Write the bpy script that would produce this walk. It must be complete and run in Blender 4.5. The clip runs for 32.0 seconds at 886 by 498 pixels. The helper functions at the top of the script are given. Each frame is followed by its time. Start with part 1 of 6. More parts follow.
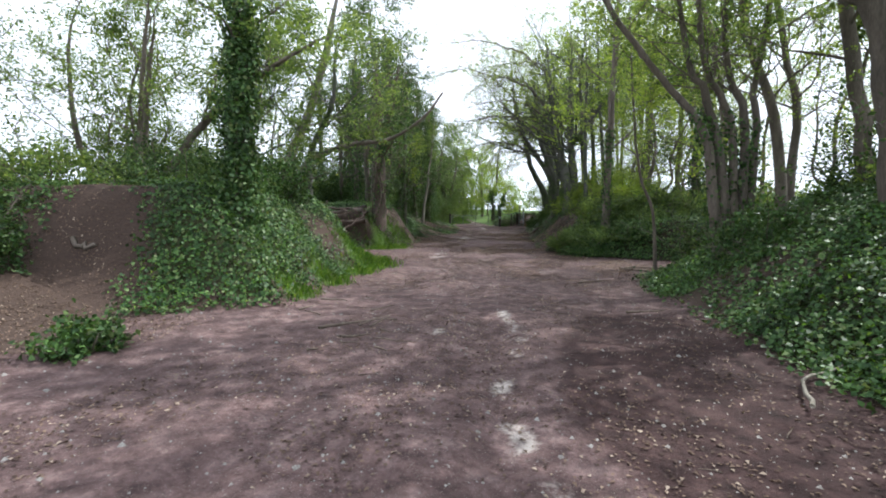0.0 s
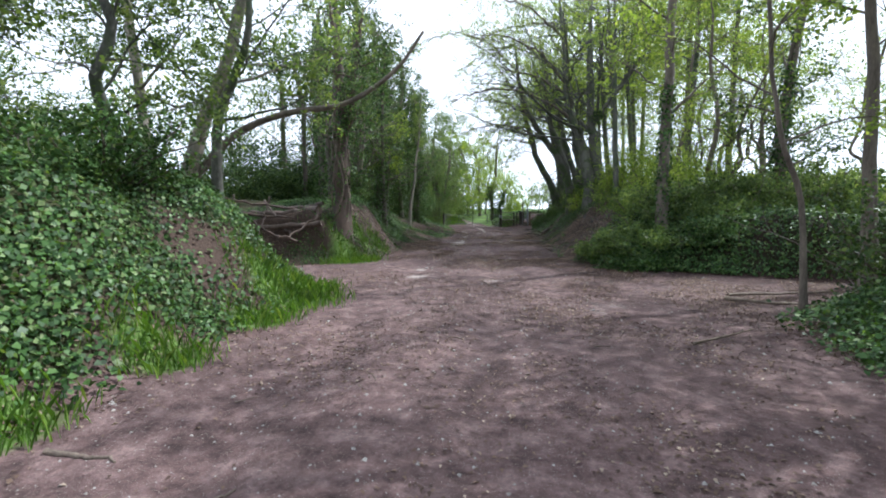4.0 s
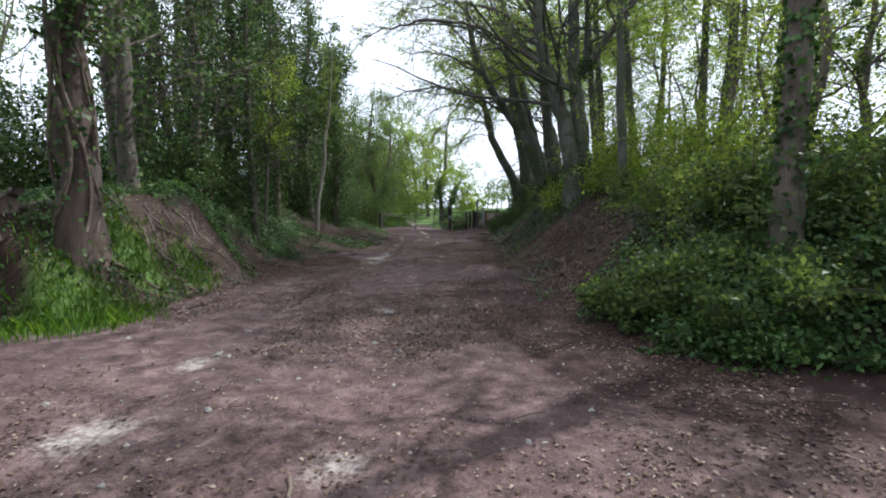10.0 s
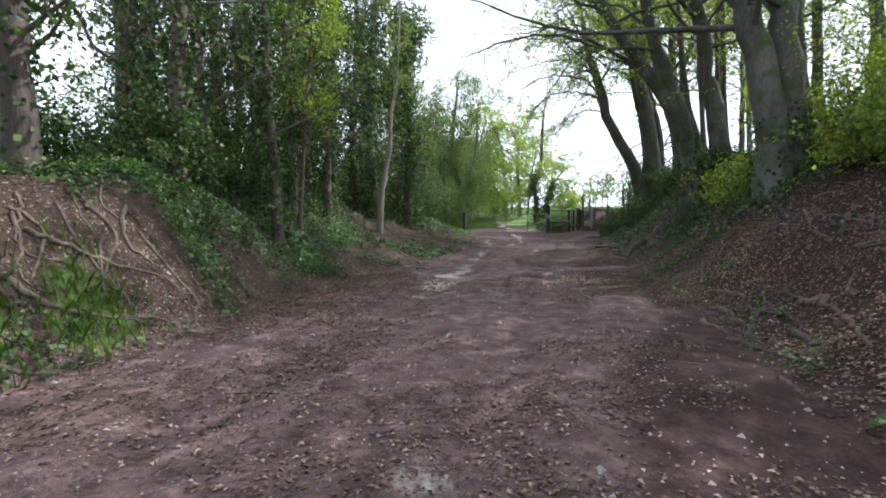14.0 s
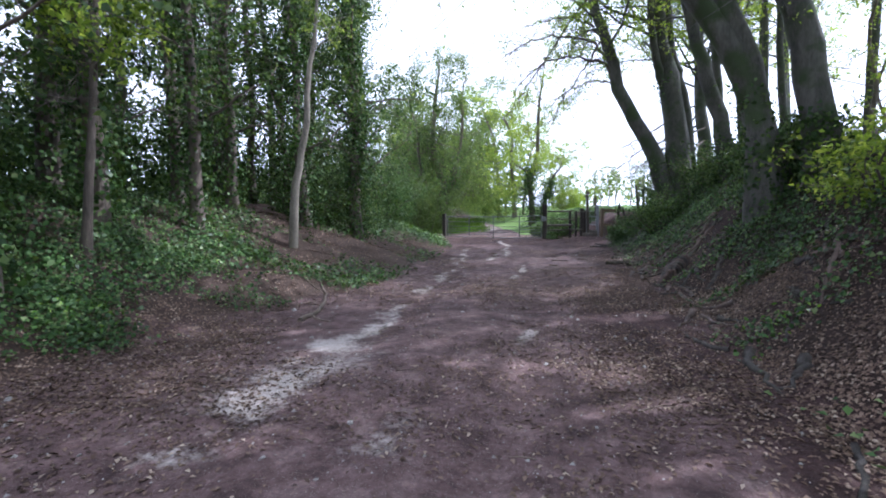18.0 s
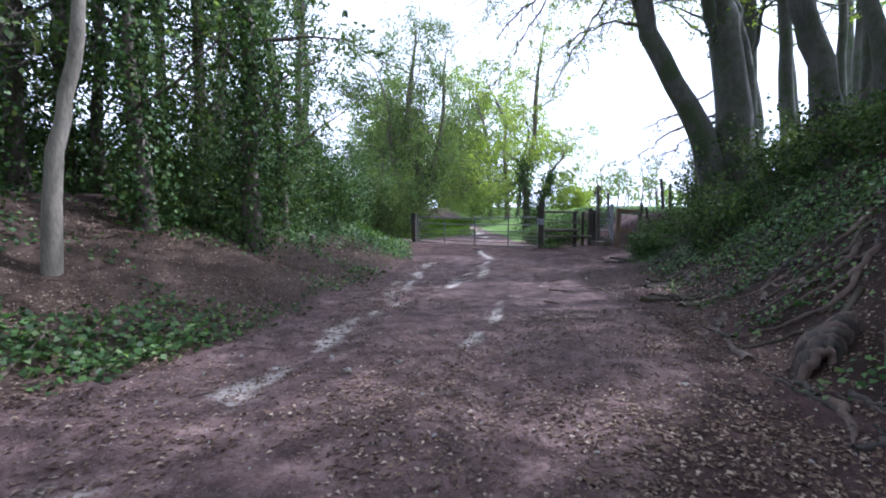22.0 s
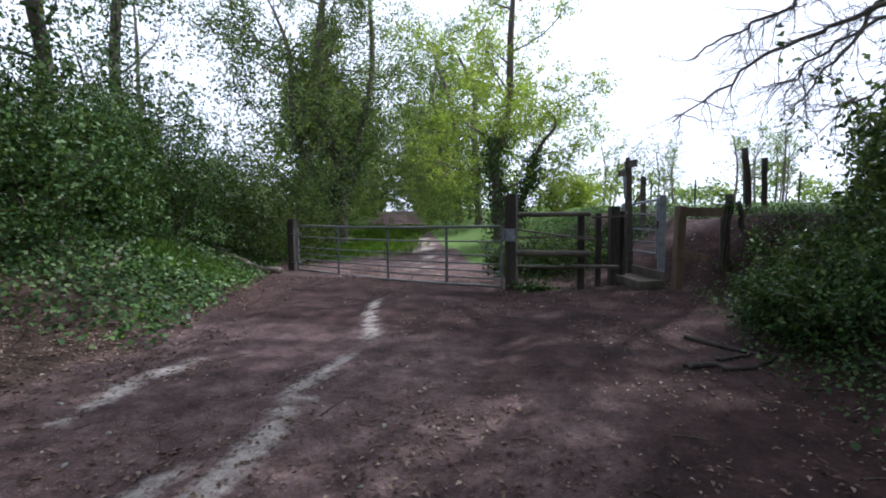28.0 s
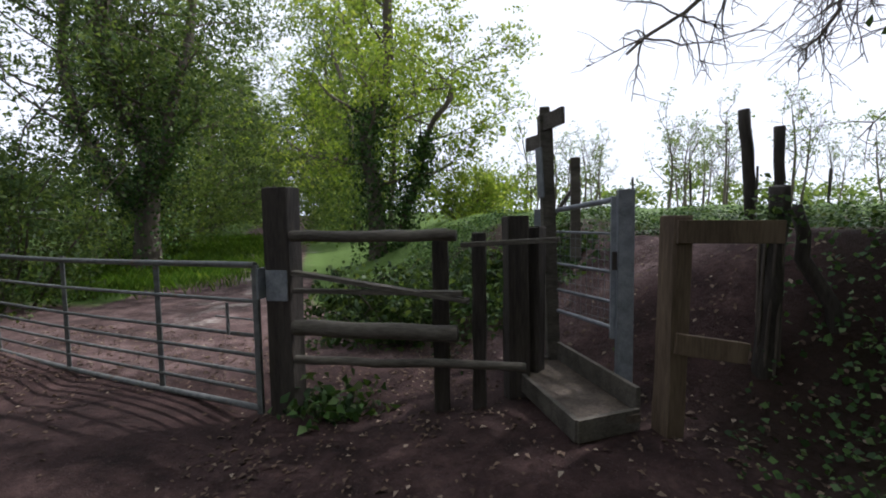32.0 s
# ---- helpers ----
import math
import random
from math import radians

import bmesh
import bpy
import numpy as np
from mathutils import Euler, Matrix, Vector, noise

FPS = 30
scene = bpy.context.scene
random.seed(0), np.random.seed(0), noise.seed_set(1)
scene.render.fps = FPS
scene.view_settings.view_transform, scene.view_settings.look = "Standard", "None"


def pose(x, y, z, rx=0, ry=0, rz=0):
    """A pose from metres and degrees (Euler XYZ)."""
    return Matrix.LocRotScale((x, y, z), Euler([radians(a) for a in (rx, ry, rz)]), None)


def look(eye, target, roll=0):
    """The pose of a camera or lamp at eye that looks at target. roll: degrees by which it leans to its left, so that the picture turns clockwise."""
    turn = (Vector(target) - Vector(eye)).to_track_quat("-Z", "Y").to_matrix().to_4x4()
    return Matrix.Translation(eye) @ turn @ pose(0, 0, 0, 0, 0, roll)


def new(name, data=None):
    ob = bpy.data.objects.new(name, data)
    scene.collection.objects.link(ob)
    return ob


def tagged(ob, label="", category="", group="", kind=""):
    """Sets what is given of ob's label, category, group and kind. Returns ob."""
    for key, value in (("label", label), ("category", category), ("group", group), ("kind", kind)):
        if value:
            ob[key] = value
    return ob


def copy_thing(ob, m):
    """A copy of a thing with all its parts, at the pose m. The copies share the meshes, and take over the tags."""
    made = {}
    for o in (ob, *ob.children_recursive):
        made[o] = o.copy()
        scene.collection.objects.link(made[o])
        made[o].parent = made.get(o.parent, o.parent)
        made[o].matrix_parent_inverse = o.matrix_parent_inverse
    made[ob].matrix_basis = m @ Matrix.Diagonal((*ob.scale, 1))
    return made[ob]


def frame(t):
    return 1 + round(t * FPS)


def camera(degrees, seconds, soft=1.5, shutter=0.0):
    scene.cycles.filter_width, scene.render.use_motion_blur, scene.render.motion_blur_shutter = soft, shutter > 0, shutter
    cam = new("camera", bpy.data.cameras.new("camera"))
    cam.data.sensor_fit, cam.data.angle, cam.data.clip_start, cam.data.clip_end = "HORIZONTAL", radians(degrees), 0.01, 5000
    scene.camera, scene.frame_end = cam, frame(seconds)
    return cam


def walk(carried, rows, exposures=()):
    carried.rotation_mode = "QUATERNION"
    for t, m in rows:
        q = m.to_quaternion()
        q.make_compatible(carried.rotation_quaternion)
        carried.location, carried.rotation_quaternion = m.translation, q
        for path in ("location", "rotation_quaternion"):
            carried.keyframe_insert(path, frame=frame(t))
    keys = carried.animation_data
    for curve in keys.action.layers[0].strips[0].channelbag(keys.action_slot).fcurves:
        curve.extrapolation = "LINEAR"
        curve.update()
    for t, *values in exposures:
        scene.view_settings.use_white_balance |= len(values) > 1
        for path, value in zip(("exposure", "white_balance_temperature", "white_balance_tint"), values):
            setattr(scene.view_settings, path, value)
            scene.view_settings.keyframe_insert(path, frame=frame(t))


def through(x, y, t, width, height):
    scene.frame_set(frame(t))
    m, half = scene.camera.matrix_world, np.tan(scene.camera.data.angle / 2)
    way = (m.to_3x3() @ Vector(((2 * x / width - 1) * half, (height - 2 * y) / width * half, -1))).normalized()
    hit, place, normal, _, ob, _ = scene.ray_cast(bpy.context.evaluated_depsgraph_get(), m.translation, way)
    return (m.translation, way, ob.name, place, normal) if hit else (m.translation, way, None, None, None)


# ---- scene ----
# ---------------------------------------------------------------- camera
cam = camera(88.0, 32.0, soft=1.9)
PATH = [
    (0, (7.669, -7.223, 1.872), (7.131, -5.305, 1.699), 0.8),
    (1, (7.188, -5.677, 1.861), (6.654, -3.757, 1.688), 0.6),
    (2, (6.747, -4.22, 1.773), (6.217, -2.299, 1.601), 0.1),
    (3, (6.47, -2.729, 1.738), (5.944, -0.807, 1.567), 0.1),
    (3.5, (6.397, -2.015, 1.747), (5.871, -0.093, 1.576), -0.1),
    (5.5, (6.229, 1.207, 1.623), (5.724, 3.135, 1.455), -0.1),
    (6, (6.315, 1.953, 1.619), (5.857, 3.893, 1.451), -0.1),
    (7, (6.343, 3.341, 1.6), (5.983, 5.302, 1.433), -0.1),
    (8, (6.125, 4.673, 1.599), (5.767, 6.633, 1.43), 0.0),
    (9, (5.922, 6.013, 1.659), (5.568, 7.974, 1.487), 0.1),
    (10, (5.728, 7.262, 1.667), (5.382, 9.225, 1.495), -0.0),
    (11, (5.442, 8.562, 1.58), (5.044, 10.515, 1.408), -0.2),
    (11.5, (5.276, 9.332, 1.545), (4.752, 11.255, 1.381), -0.9),
    (12, (5.011, 10.067, 1.514), (4.397, 11.964, 1.354), -1.1),
    (13, (4.692, 11.238, 1.49), (4.001, 13.108, 1.33), -1.1),
    (13.5, (4.557, 11.855, 1.508), (3.85, 13.718, 1.343), -0.7),
    (15.5, (4.157, 13.932, 1.499), (3.426, 15.787, 1.335), -0.5),
    (16, (4.091, 14.754, 1.487), (3.359, 16.608, 1.322), -0.4),
    (17, (4.015, 16.304, 1.548), (3.287, 18.159, 1.383), -0.7),
    (18, (3.929, 17.745, 1.586), (3.204, 19.601, 1.418), -0.8),
    (19, (3.809, 19.075, 1.557), (3.077, 20.929, 1.388), -0.7),
    (20, (3.618, 20.399, 1.596), (2.887, 22.253, 1.429), -0.8),
    (21, (3.352, 21.615, 1.553), (2.626, 23.471, 1.382), -0.5),
    (22, (3.193, 23.243, 1.529), (2.47, 25.1, 1.36), -0.1),
    (23, (3.045, 24.747, 1.491), (2.337, 26.611, 1.333), -0.2),
    (24, (3.001, 26.154, 1.42), (2.299, 28.021, 1.276), -0.4),
    (25, (2.848, 27.49, 1.48), (2.152, 29.359, 1.335), -0.7),
    (25.5, (2.642, 28.121, 1.5), (1.96, 29.995, 1.349), 0.3),
    (27.5, (2.223, 31.449, 1.503), (1.526, 33.317, 1.347), -0.6),
    (28, (2.148, 32.122, 1.491), (1.453, 33.991, 1.337), -0.6),
    (28.5, (2.045, 32.738, 1.484), (1.366, 34.613, 1.331), -0.6),
    (29, (1.957, 33.330, 1.493), (1.298, 35.212, 1.337), -0.6),
    (29.5, (1.956, 33.960, 1.519), (1.310, 35.846, 1.364), -0.5),
    (30, (2.030, 34.609, 1.539), (1.399, 36.501, 1.392), -0.6),
    (30.5, (2.097, 35.240, 1.545), (1.511, 37.147, 1.403), -0.6),
    (31, (2.193, 35.863, 1.553), (1.660, 37.785, 1.410), -0.6),
    (31.5, (2.303, 36.442, 1.561), (1.814, 38.376, 1.417), -0.7),
    (32, (2.336, 36.981, 1.588), (1.917, 38.931, 1.444), -0.9),
]
walk(cam, [(t, look(eye, target, roll)) for t, eye, target, roll in PATH], exposures=[(0, 0.9, 5850, 9), (3, 1.05, 5700, 9), (6, 1.0, 5500, 10), (9, 0.75, 5650, 10), (12, 1.06, 5800, 11), (16, 1.32, 5550, 15), (19, 1.38, 5200, 20), (24, 1.18, 5150, 19), (28, 0.66, 5500, 16), (32, 0.3, 5900, 15)])

# ---------------------------------------------------------------- light
SUN_AZ, SUN_EL = radians(47), radians(50)      # azimuth measured from +y towards +x
world = bpy.data.worlds.new("world")
scene.world = world
world.use_nodes = True
wn, wl = world.node_tree.nodes, world.node_tree.links
wn.clear()
sky = wn.new("ShaderNodeTexSky")
sky.sky_type = "NISHITA"
sky.sun_disc = False
sky.sun_elevation = SUN_EL
sky.sun_rotation = SUN_AZ
sky.dust_density = 3.0
sky_bg = wn.new("ShaderNodeBackground")
sky_bg.inputs["Strength"].default_value = 0.12
cloud_bg = wn.new("ShaderNodeBackground")
cloud_bg.inputs["Color"].default_value = (0.93, 0.96, 1.0, 1)
cloud_bg.inputs["Strength"].default_value = 1.0
cl_noise = wn.new("ShaderNodeTexNoise")
cl_noise.inputs["Scale"].default_value = 2.2
cl_noise.inputs["Detail"].default_value = 5
cl_ramp = wn.new("ShaderNodeValToRGB")
cl_ramp.color_ramp.elements[0].position, cl_ramp.color_ramp.elements[1].position = 0.2, 0.34
cl_co = wn.new("ShaderNodeTexCoord")
cl_mix = wn.new("ShaderNodeMixShader")
w_out = wn.new("ShaderNodeOutputWorld")
wl.new(cl_co.outputs["Generated"], cl_noise.inputs["Vector"])
wl.new(cl_noise.outputs["Fac"], cl_ramp.inputs["Fac"])
wl.new(cl_ramp.outputs["Color"], cl_mix.inputs["Fac"])
wl.new(sky.outputs["Color"], sky_bg.inputs["Color"])
wl.new(sky_bg.outputs["Background"], cl_mix.inputs[1])
wl.new(cloud_bg.outputs["Background"], cl_mix.inputs[2])
wl.new(cl_mix.outputs["Shader"], w_out.inputs["Surface"])
sun_data = bpy.data.lights.new("sun", "SUN")
sun_data.energy, sun_data.angle, sun_data.color = 3.4, radians(0.6), (1.0, 0.95, 0.86)
sun = new("sun", sun_data)
sun_dir = Vector((math.sin(SUN_AZ) * math.cos(SUN_EL), math.cos(SUN_AZ) * math.cos(SUN_EL), math.sin(SUN_EL)))
sun.rotation_euler = sun_dir.to_track_quat("Z", "Y").to_euler()
sun.location = sun_dir * 60


# ---------------------------------------------------------------- materials
def material(name):
    m = bpy.data.materials.new(name)
    m.use_nodes = True
    n, l = m.node_tree.nodes, m.node_tree.links
    n.clear()
    out = n.new("ShaderNodeOutputMaterial")
    return m, n, l, out


def ramp(n, stops):
    r = n.new("ShaderNodeValToRGB")
    e = r.color_ramp.elements
    while len(e) < len(stops):
        e.new(0.5)
    for el, (p, c) in zip(e, stops):
        el.position, el.color = p, (*c, 1)
    return r


def noise_tex(n, l, co, scale, detail=4, rough=0.55):
    t = n.new("ShaderNodeTexNoise")
    t.inputs["Scale"].default_value, t.inputs["Detail"].default_value, t.inputs["Roughness"].default_value = scale, detail, rough
    l.new(co, t.inputs["Vector"])
    return t


def mix_rgb(n, l, fac, a, b, mode="MIX"):
    m = n.new("ShaderNodeMix")
    m.data_type, m.blend_type = "RGBA", mode
    for sock, v in ((m.inputs[0], fac), (m.inputs[6], a), (m.inputs[7], b)):
        if hasattr(v, "is_linked"):
            l.new(v, sock)
        else:
            sock.default_value = v if isinstance(v, float) else (*v, 1)
    return m.outputs[2]


def leaf_material(name, stops, through=0.4, rough=0.45):
    m, n, l, out = material(name)
    geo = n.new("ShaderNodeNewGeometry")
    r = ramp(n, stops)
    l.new(geo.outputs["Random Per Island"], r.inputs["Fac"])
    co = n.new("ShaderNodeTexCoord")
    big = noise_tex(n, l, co.outputs["Object"], 0.6, 3)
    v = n.new("ShaderNodeHueSaturation")
    mr = n.new("ShaderNodeMapRange")
    mr.inputs[1].default_value, mr.inputs[2].default_value, mr.inputs[3].default_value, mr.inputs[4].default_value = 0.3, 0.7, 0.65, 1.3
    l.new(big.outputs["Fac"], mr.inputs[0])
    l.new(mr.outputs[0], v.inputs["Value"])
    l.new(r.outputs["Color"], v.inputs["Color"])
    p = n.new("ShaderNodeBsdfPrincipled")
    p.inputs["Roughness"].default_value = rough
    p.inputs["Specular IOR Level"].default_value = 0.2
    l.new(v.outputs["Color"], p.inputs["Base Color"])
    t = n.new("ShaderNodeBsdfTranslucent")
    warm = mix_rgb(n, l, 1.0, v.outputs["Color"], (1.5, 1.35, 0.6), "MULTIPLY")
    l.new(warm, t.inputs["Color"])
    mx = n.new("ShaderNodeMixShader")
    mx.inputs[0].default_value = through
    l.new(p.outputs[0], mx.inputs[1])
    l.new(t.outputs[0], mx.inputs[2])
    l.new(mx.outputs[0], out.inputs["Surface"])
    return m


def surface_material(name, dark, light, scale, stretch=(1, 1, 1), rough=0.85, bump=0.4, spots=None, fine=8.0):
    m, n, l, out = material(name)
    co = n.new("ShaderNodeTexCoord")
    mp = n.new("ShaderNodeMapping")
    mp.inputs["Scale"].default_value = stretch
    info = n.new("ShaderNodeObjectInfo")
    l.new(co.outputs["Object"], mp.inputs["Vector"])
    a = noise_tex(n, l, mp.outputs[0], scale, 6, 0.6)
    b = noise_tex(n, l, mp.outputs[0], scale * fine, 4, 0.6)
    add = n.new("ShaderNodeMath")
    add.operation = "MULTIPLY_ADD"
    l.new(b.outputs["Fac"], add.inputs[0])
    add.inputs[1].default_value = 0.5
    l.new(a.outputs["Fac"], add.inputs[2])
    r = ramp(n, [(0.5, dark), (0.95, light)])
    l.new(add.outputs[0], r.inputs["Fac"])
    col = r.outputs["Color"]
    if spots:
        s = noise_tex(n, l, co.outputs["Object"], spots[1], 5, 0.6)
        sr = ramp(n, [(spots[2], (0, 0, 0)), (spots[2] + 0.12, (1, 1, 1))])
        l.new(s.outputs["Fac"], sr.inputs["Fac"])
        col = mix_rgb(n, l, sr.outputs["Color"], col, spots[0])
    hv = n.new("ShaderNodeHueSaturation")
    vr = n.new("ShaderNodeMapRange")
    vr.inputs[3].default_value, vr.inputs[4].default_value = 0.8, 1.2
    l.new(info.outputs["Random"], vr.inputs[0])
    l.new(vr.outputs[0], hv.inputs["Value"])
    l.new(col, hv.inputs["Color"])
    p = n.new("ShaderNodeBsdfPrincipled")
    p.inputs["Roughness"].default_value = rough
    l.new(hv.outputs["Color"], p.inputs["Base Color"])
    bp = n.new("ShaderNodeBump")
    bp.inputs["Strength"].default_value, bp.inputs["Distance"].default_value = bump, 0.02
    l.new(add.outputs[0], bp.inputs["Height"])
    l.new(bp.outputs[0], p.inputs["Normal"])
    l.new(p.outputs[0], out.inputs["Surface"])
    return m


M_BEECH = surface_material("beech_bark", (0.034, 0.033, 0.027), (0.115, 0.11, 0.092), 3.6, (1, 1, 0.3), bump=0.75, spots=((0.04, 0.058, 0.02), 1.3, 0.5))
M_BARK = surface_material("rough_bark", (0.05, 0.04, 0.032), (0.15, 0.12, 0.095), 5.0, (1, 1, 0.2), bump=0.9)
M_REDBARK = surface_material("red_bark", (0.03, 0.021, 0.017), (0.12, 0.082, 0.064), 4.0, (1, 1, 0.18), bump=0.9)
M_PALEBARK = surface_material("pale_bark", (0.09, 0.08, 0.062), (0.25, 0.22, 0.175), 4.0, (1, 1, 0.3))
M_ROOT = surface_material("root_wood", (0.055, 0.04, 0.03), (0.19, 0.145, 0.11), 6.0, bump=0.7)
M_MOSS = surface_material("mossy_wood", (0.02, 0.016, 0.011), (0.075, 0.058, 0.036), 7.0, bump=0.9, spots=((0.058, 0.054, 0.015), 5.0, 0.56))
M_POST = surface_material("old_timber", (0.014, 0.011, 0.009), (0.058, 0.047, 0.038), 9.0, (1, 1, 0.12), bump=0.6)
M_RAIL = surface_material("weathered_rail", (0.04, 0.034, 0.027), (0.135, 0.118, 0.094), 9.0, (0.2, 1, 1), bump=0.6)
M_NEWWOOD = surface_material("new_timber", (0.07, 0.047, 0.03), (0.17, 0.12, 0.076), 9.0, (1, 1, 0.12), bump=0.3)
M_STEEL = surface_material("galvanised_steel", (0.12, 0.13, 0.145), (0.25, 0.265, 0.285), 14.0, rough=0.5, bump=0.1)
M_GATE = surface_material("painted_gate_steel", (0.055, 0.06, 0.06), (0.16, 0.165, 0.16), 18.0, rough=0.55, bump=0.2, spots=((0.13, 0.075, 0.04), 7.0, 0.6))
M_STONE = surface_material("chalk_stone", (0.15, 0.135, 0.12), (0.36, 0.34, 0.315), 20.0, bump=0.5)
M_IVY = leaf_material("ivy_leaf", [(0.0, (0.02, 0.044, 0.013)), (0.5, (0.046, 0.096, 0.028)), (0.85, (0.092, 0.168, 0.046)), (1.0, (0.18, 0.23, 0.1))], 0.22, 0.45)
M_IVYDARK = leaf_material("dark_leaf", [(0.0, (0.025, 0.05, 0.02)), (0.6, (0.058, 0.105, 0.04)), (1.0, (0.13, 0.19, 0.072))], 0.4, 0.48)
M_SPRING = leaf_material("spring_leaf", [(0.0, (0.11, 0.18, 0.035)), (0.6, (0.2, 0.3, 0.06)), (1.0, (0.32, 0.4, 0.11))], 0.58)
M_MID = leaf_material("green_leaf", [(0.0, (0.06, 0.105, 0.038)), (0.6, (0.12, 0.185, 0.064)), (1.0, (0.21, 0.28, 0.105))], 0.6)
M_OLD = leaf_material("grey_green_leaf", [(0.0, (0.04, 0.075, 0.03)), (0.6, (0.085, 0.135, 0.052)), (1.0, (0.155, 0.215, 0.085))], 0.52)
M_GRASS = leaf_material("grass_blade", [(0.0, (0.06, 0.13, 0.02)), (0.7, (0.11, 0.22, 0.03)), (1.0, (0.22, 0.32, 0.07))], 0.35)
M_LITTER = leaf_material("dead_leaf", [(0.0, (0.045, 0.028, 0.022)), (0.4, (0.11, 0.072, 0.052)), (0.85, (0.175, 0.122, 0.09)), (1.0, (0.36, 0.29, 0.225))], 0.08, 0.7)


def ground_material():
    m, n, l, out = material("earth_track")
    co = n.new("ShaderNodeTexCoord")
    O = co.outputs["Object"]

    def mask(name):
        a = n.new("ShaderNodeAttribute")
        a.attribute_name = name
        return a.outputs["Fac"]
    big, mid, fin, grit = noise_tex(n, l, O, 0.5, 4), noise_tex(n, l, O, 3.5, 6, 0.6), noise_tex(n, l, O, 22, 6, 0.65), noise_tex(n, l, O, 85, 3, 0.7)
    mudr = ramp(n, [(0.3, (0.05, 0.031, 0.03)), (0.52, (0.123, 0.08, 0.077)), (0.75, (0.235, 0.168, 0.16))])
    l.new(mid.outputs["Fac"], mudr.inputs["Fac"])
    bigr = ramp(n, [(0.3, (0.72, 0.68, 0.68)), (0.7, (1.15, 1.12, 1.1))])
    l.new(big.outputs["Fac"], bigr.inputs["Fac"])
    col = mix_rgb(n, l, 1.0, mudr.outputs["Color"], bigr.outputs["Color"], "MULTIPLY")
    finr = ramp(n, [(0.3, (0.6, 0.58, 0.56)), (0.5, (1, 1, 1)), (0.72, (1.4, 1.38, 1.34))])
    l.new(fin.outputs["Fac"], finr.inputs["Fac"])
    col = mix_rgb(n, l, 0.85, col, finr.outputs["Color"], "MULTIPLY")
    gr = ramp(n, [(0.615, (0, 0, 0)), (0.7, (1, 1, 1))])
    l.new(grit.outputs["Fac"], gr.inputs["Fac"])
    col = mix_rgb(n, l, gr.outputs["Color"], col, (0.34, 0.3, 0.26))

    def edged(attr, tex, gain, soft=0.0):
        a = n.new("ShaderNodeMath")
        a.operation = "MULTIPLY_ADD"
        l.new(tex.outputs["Fac"], a.inputs[0])
        a.inputs[1].default_value = gain
        l.new(mask(attr), a.inputs[2])
        r = n.new("ShaderNodeMapRange")
        r.inputs[1].default_value, r.inputs[2].default_value = 0.5 + gain * 0.5 - soft, 0.75 + gain * 0.5 + soft
        l.new(a.outputs[0], r.inputs[0])
        return r.outputs[0]
    humus = mix_rgb(n, l, fin.outputs["Fac"], (0.02, 0.024, 0.01), (0.07, 0.075, 0.03))
    soil = mix_rgb(n, l, fin.outputs["Fac"], (0.024, 0.016, 0.013), (0.1, 0.066, 0.05))
    col = mix_rgb(n, l, edged("bank", mid, 0.5), col, soil)
    col = mix_rgb(n, l, edged("cover", mid, 0.5), col, humus)
    # damp earth and the shade of bank and trees, multiplied into the ground colour
    wet_shade = mix_rgb(n, l, edged("wet_shade", big, 0.8), (1.0, 1.0, 1.0), (0.42, 0.36, 0.35))
    col = mix_rgb(n, l, 1.0, col, wet_shade, "MULTIPLY")
    green = mix_rgb(n, l, fin.outputs["Fac"], (0.05, 0.085, 0.018), (0.15, 0.24, 0.055))
    col = mix_rgb(n, l, edged("green", mid, 0.4), col, green)
    chalkc = mix_rgb(n, l, fin.outputs["Fac"], (0.23, 0.185, 0.165), (0.58, 0.52, 0.47))
    patch = noise_tex(n, l, O, 13.0, 8, 0.76)
    worn = n.new("ShaderNodeMath")
    worn.operation = "MULTIPLY"
    worn.use_clamp = True
    keep = n.new("ShaderNodeMath")
    keep.operation = "MULTIPLY"
    keep.use_clamp = True
    keep.inputs[1].default_value = 1.5
    l.new(mask("chalk"), keep.inputs[0])
    l.new(keep.outputs[0], worn.inputs[0])
    l.new(edged("chalk", patch, 3.0, 0.25), worn.inputs[1])
    col = mix_rgb(n, l, worn.outputs[0], col, chalkc)
    p = n.new("ShaderNodeBsdfPrincipled")
    p.inputs["Roughness"].default_value = 0.92
    p.inputs["Specular IOR Level"].default_value = 0.25
    l.new(col, p.inputs["Base Color"])
    h = n.new("ShaderNodeMath")
    h.operation = "MULTIPLY_ADD"
    l.new(grit.outputs["Fac"], h.inputs[0])
    h.inputs[1].default_value = 0.4
    l.new(fin.outputs["Fac"], h.inputs[2])
    bp = n.new("ShaderNodeBump")
    bp.inputs["Strength"].default_value, bp.inputs["Distance"].default_value = 0.8, 0.03
    l.new(h.outputs[0], bp.inputs["Height"])
    l.new(bp.outputs[0], p.inputs["Normal"])
    l.new(p.outputs[0], out.inputs["Surface"])
    return m


M_GROUND = ground_material()


# ---------------------------------------------------------------- mesh helpers
rng = np.random.default_rng(7)


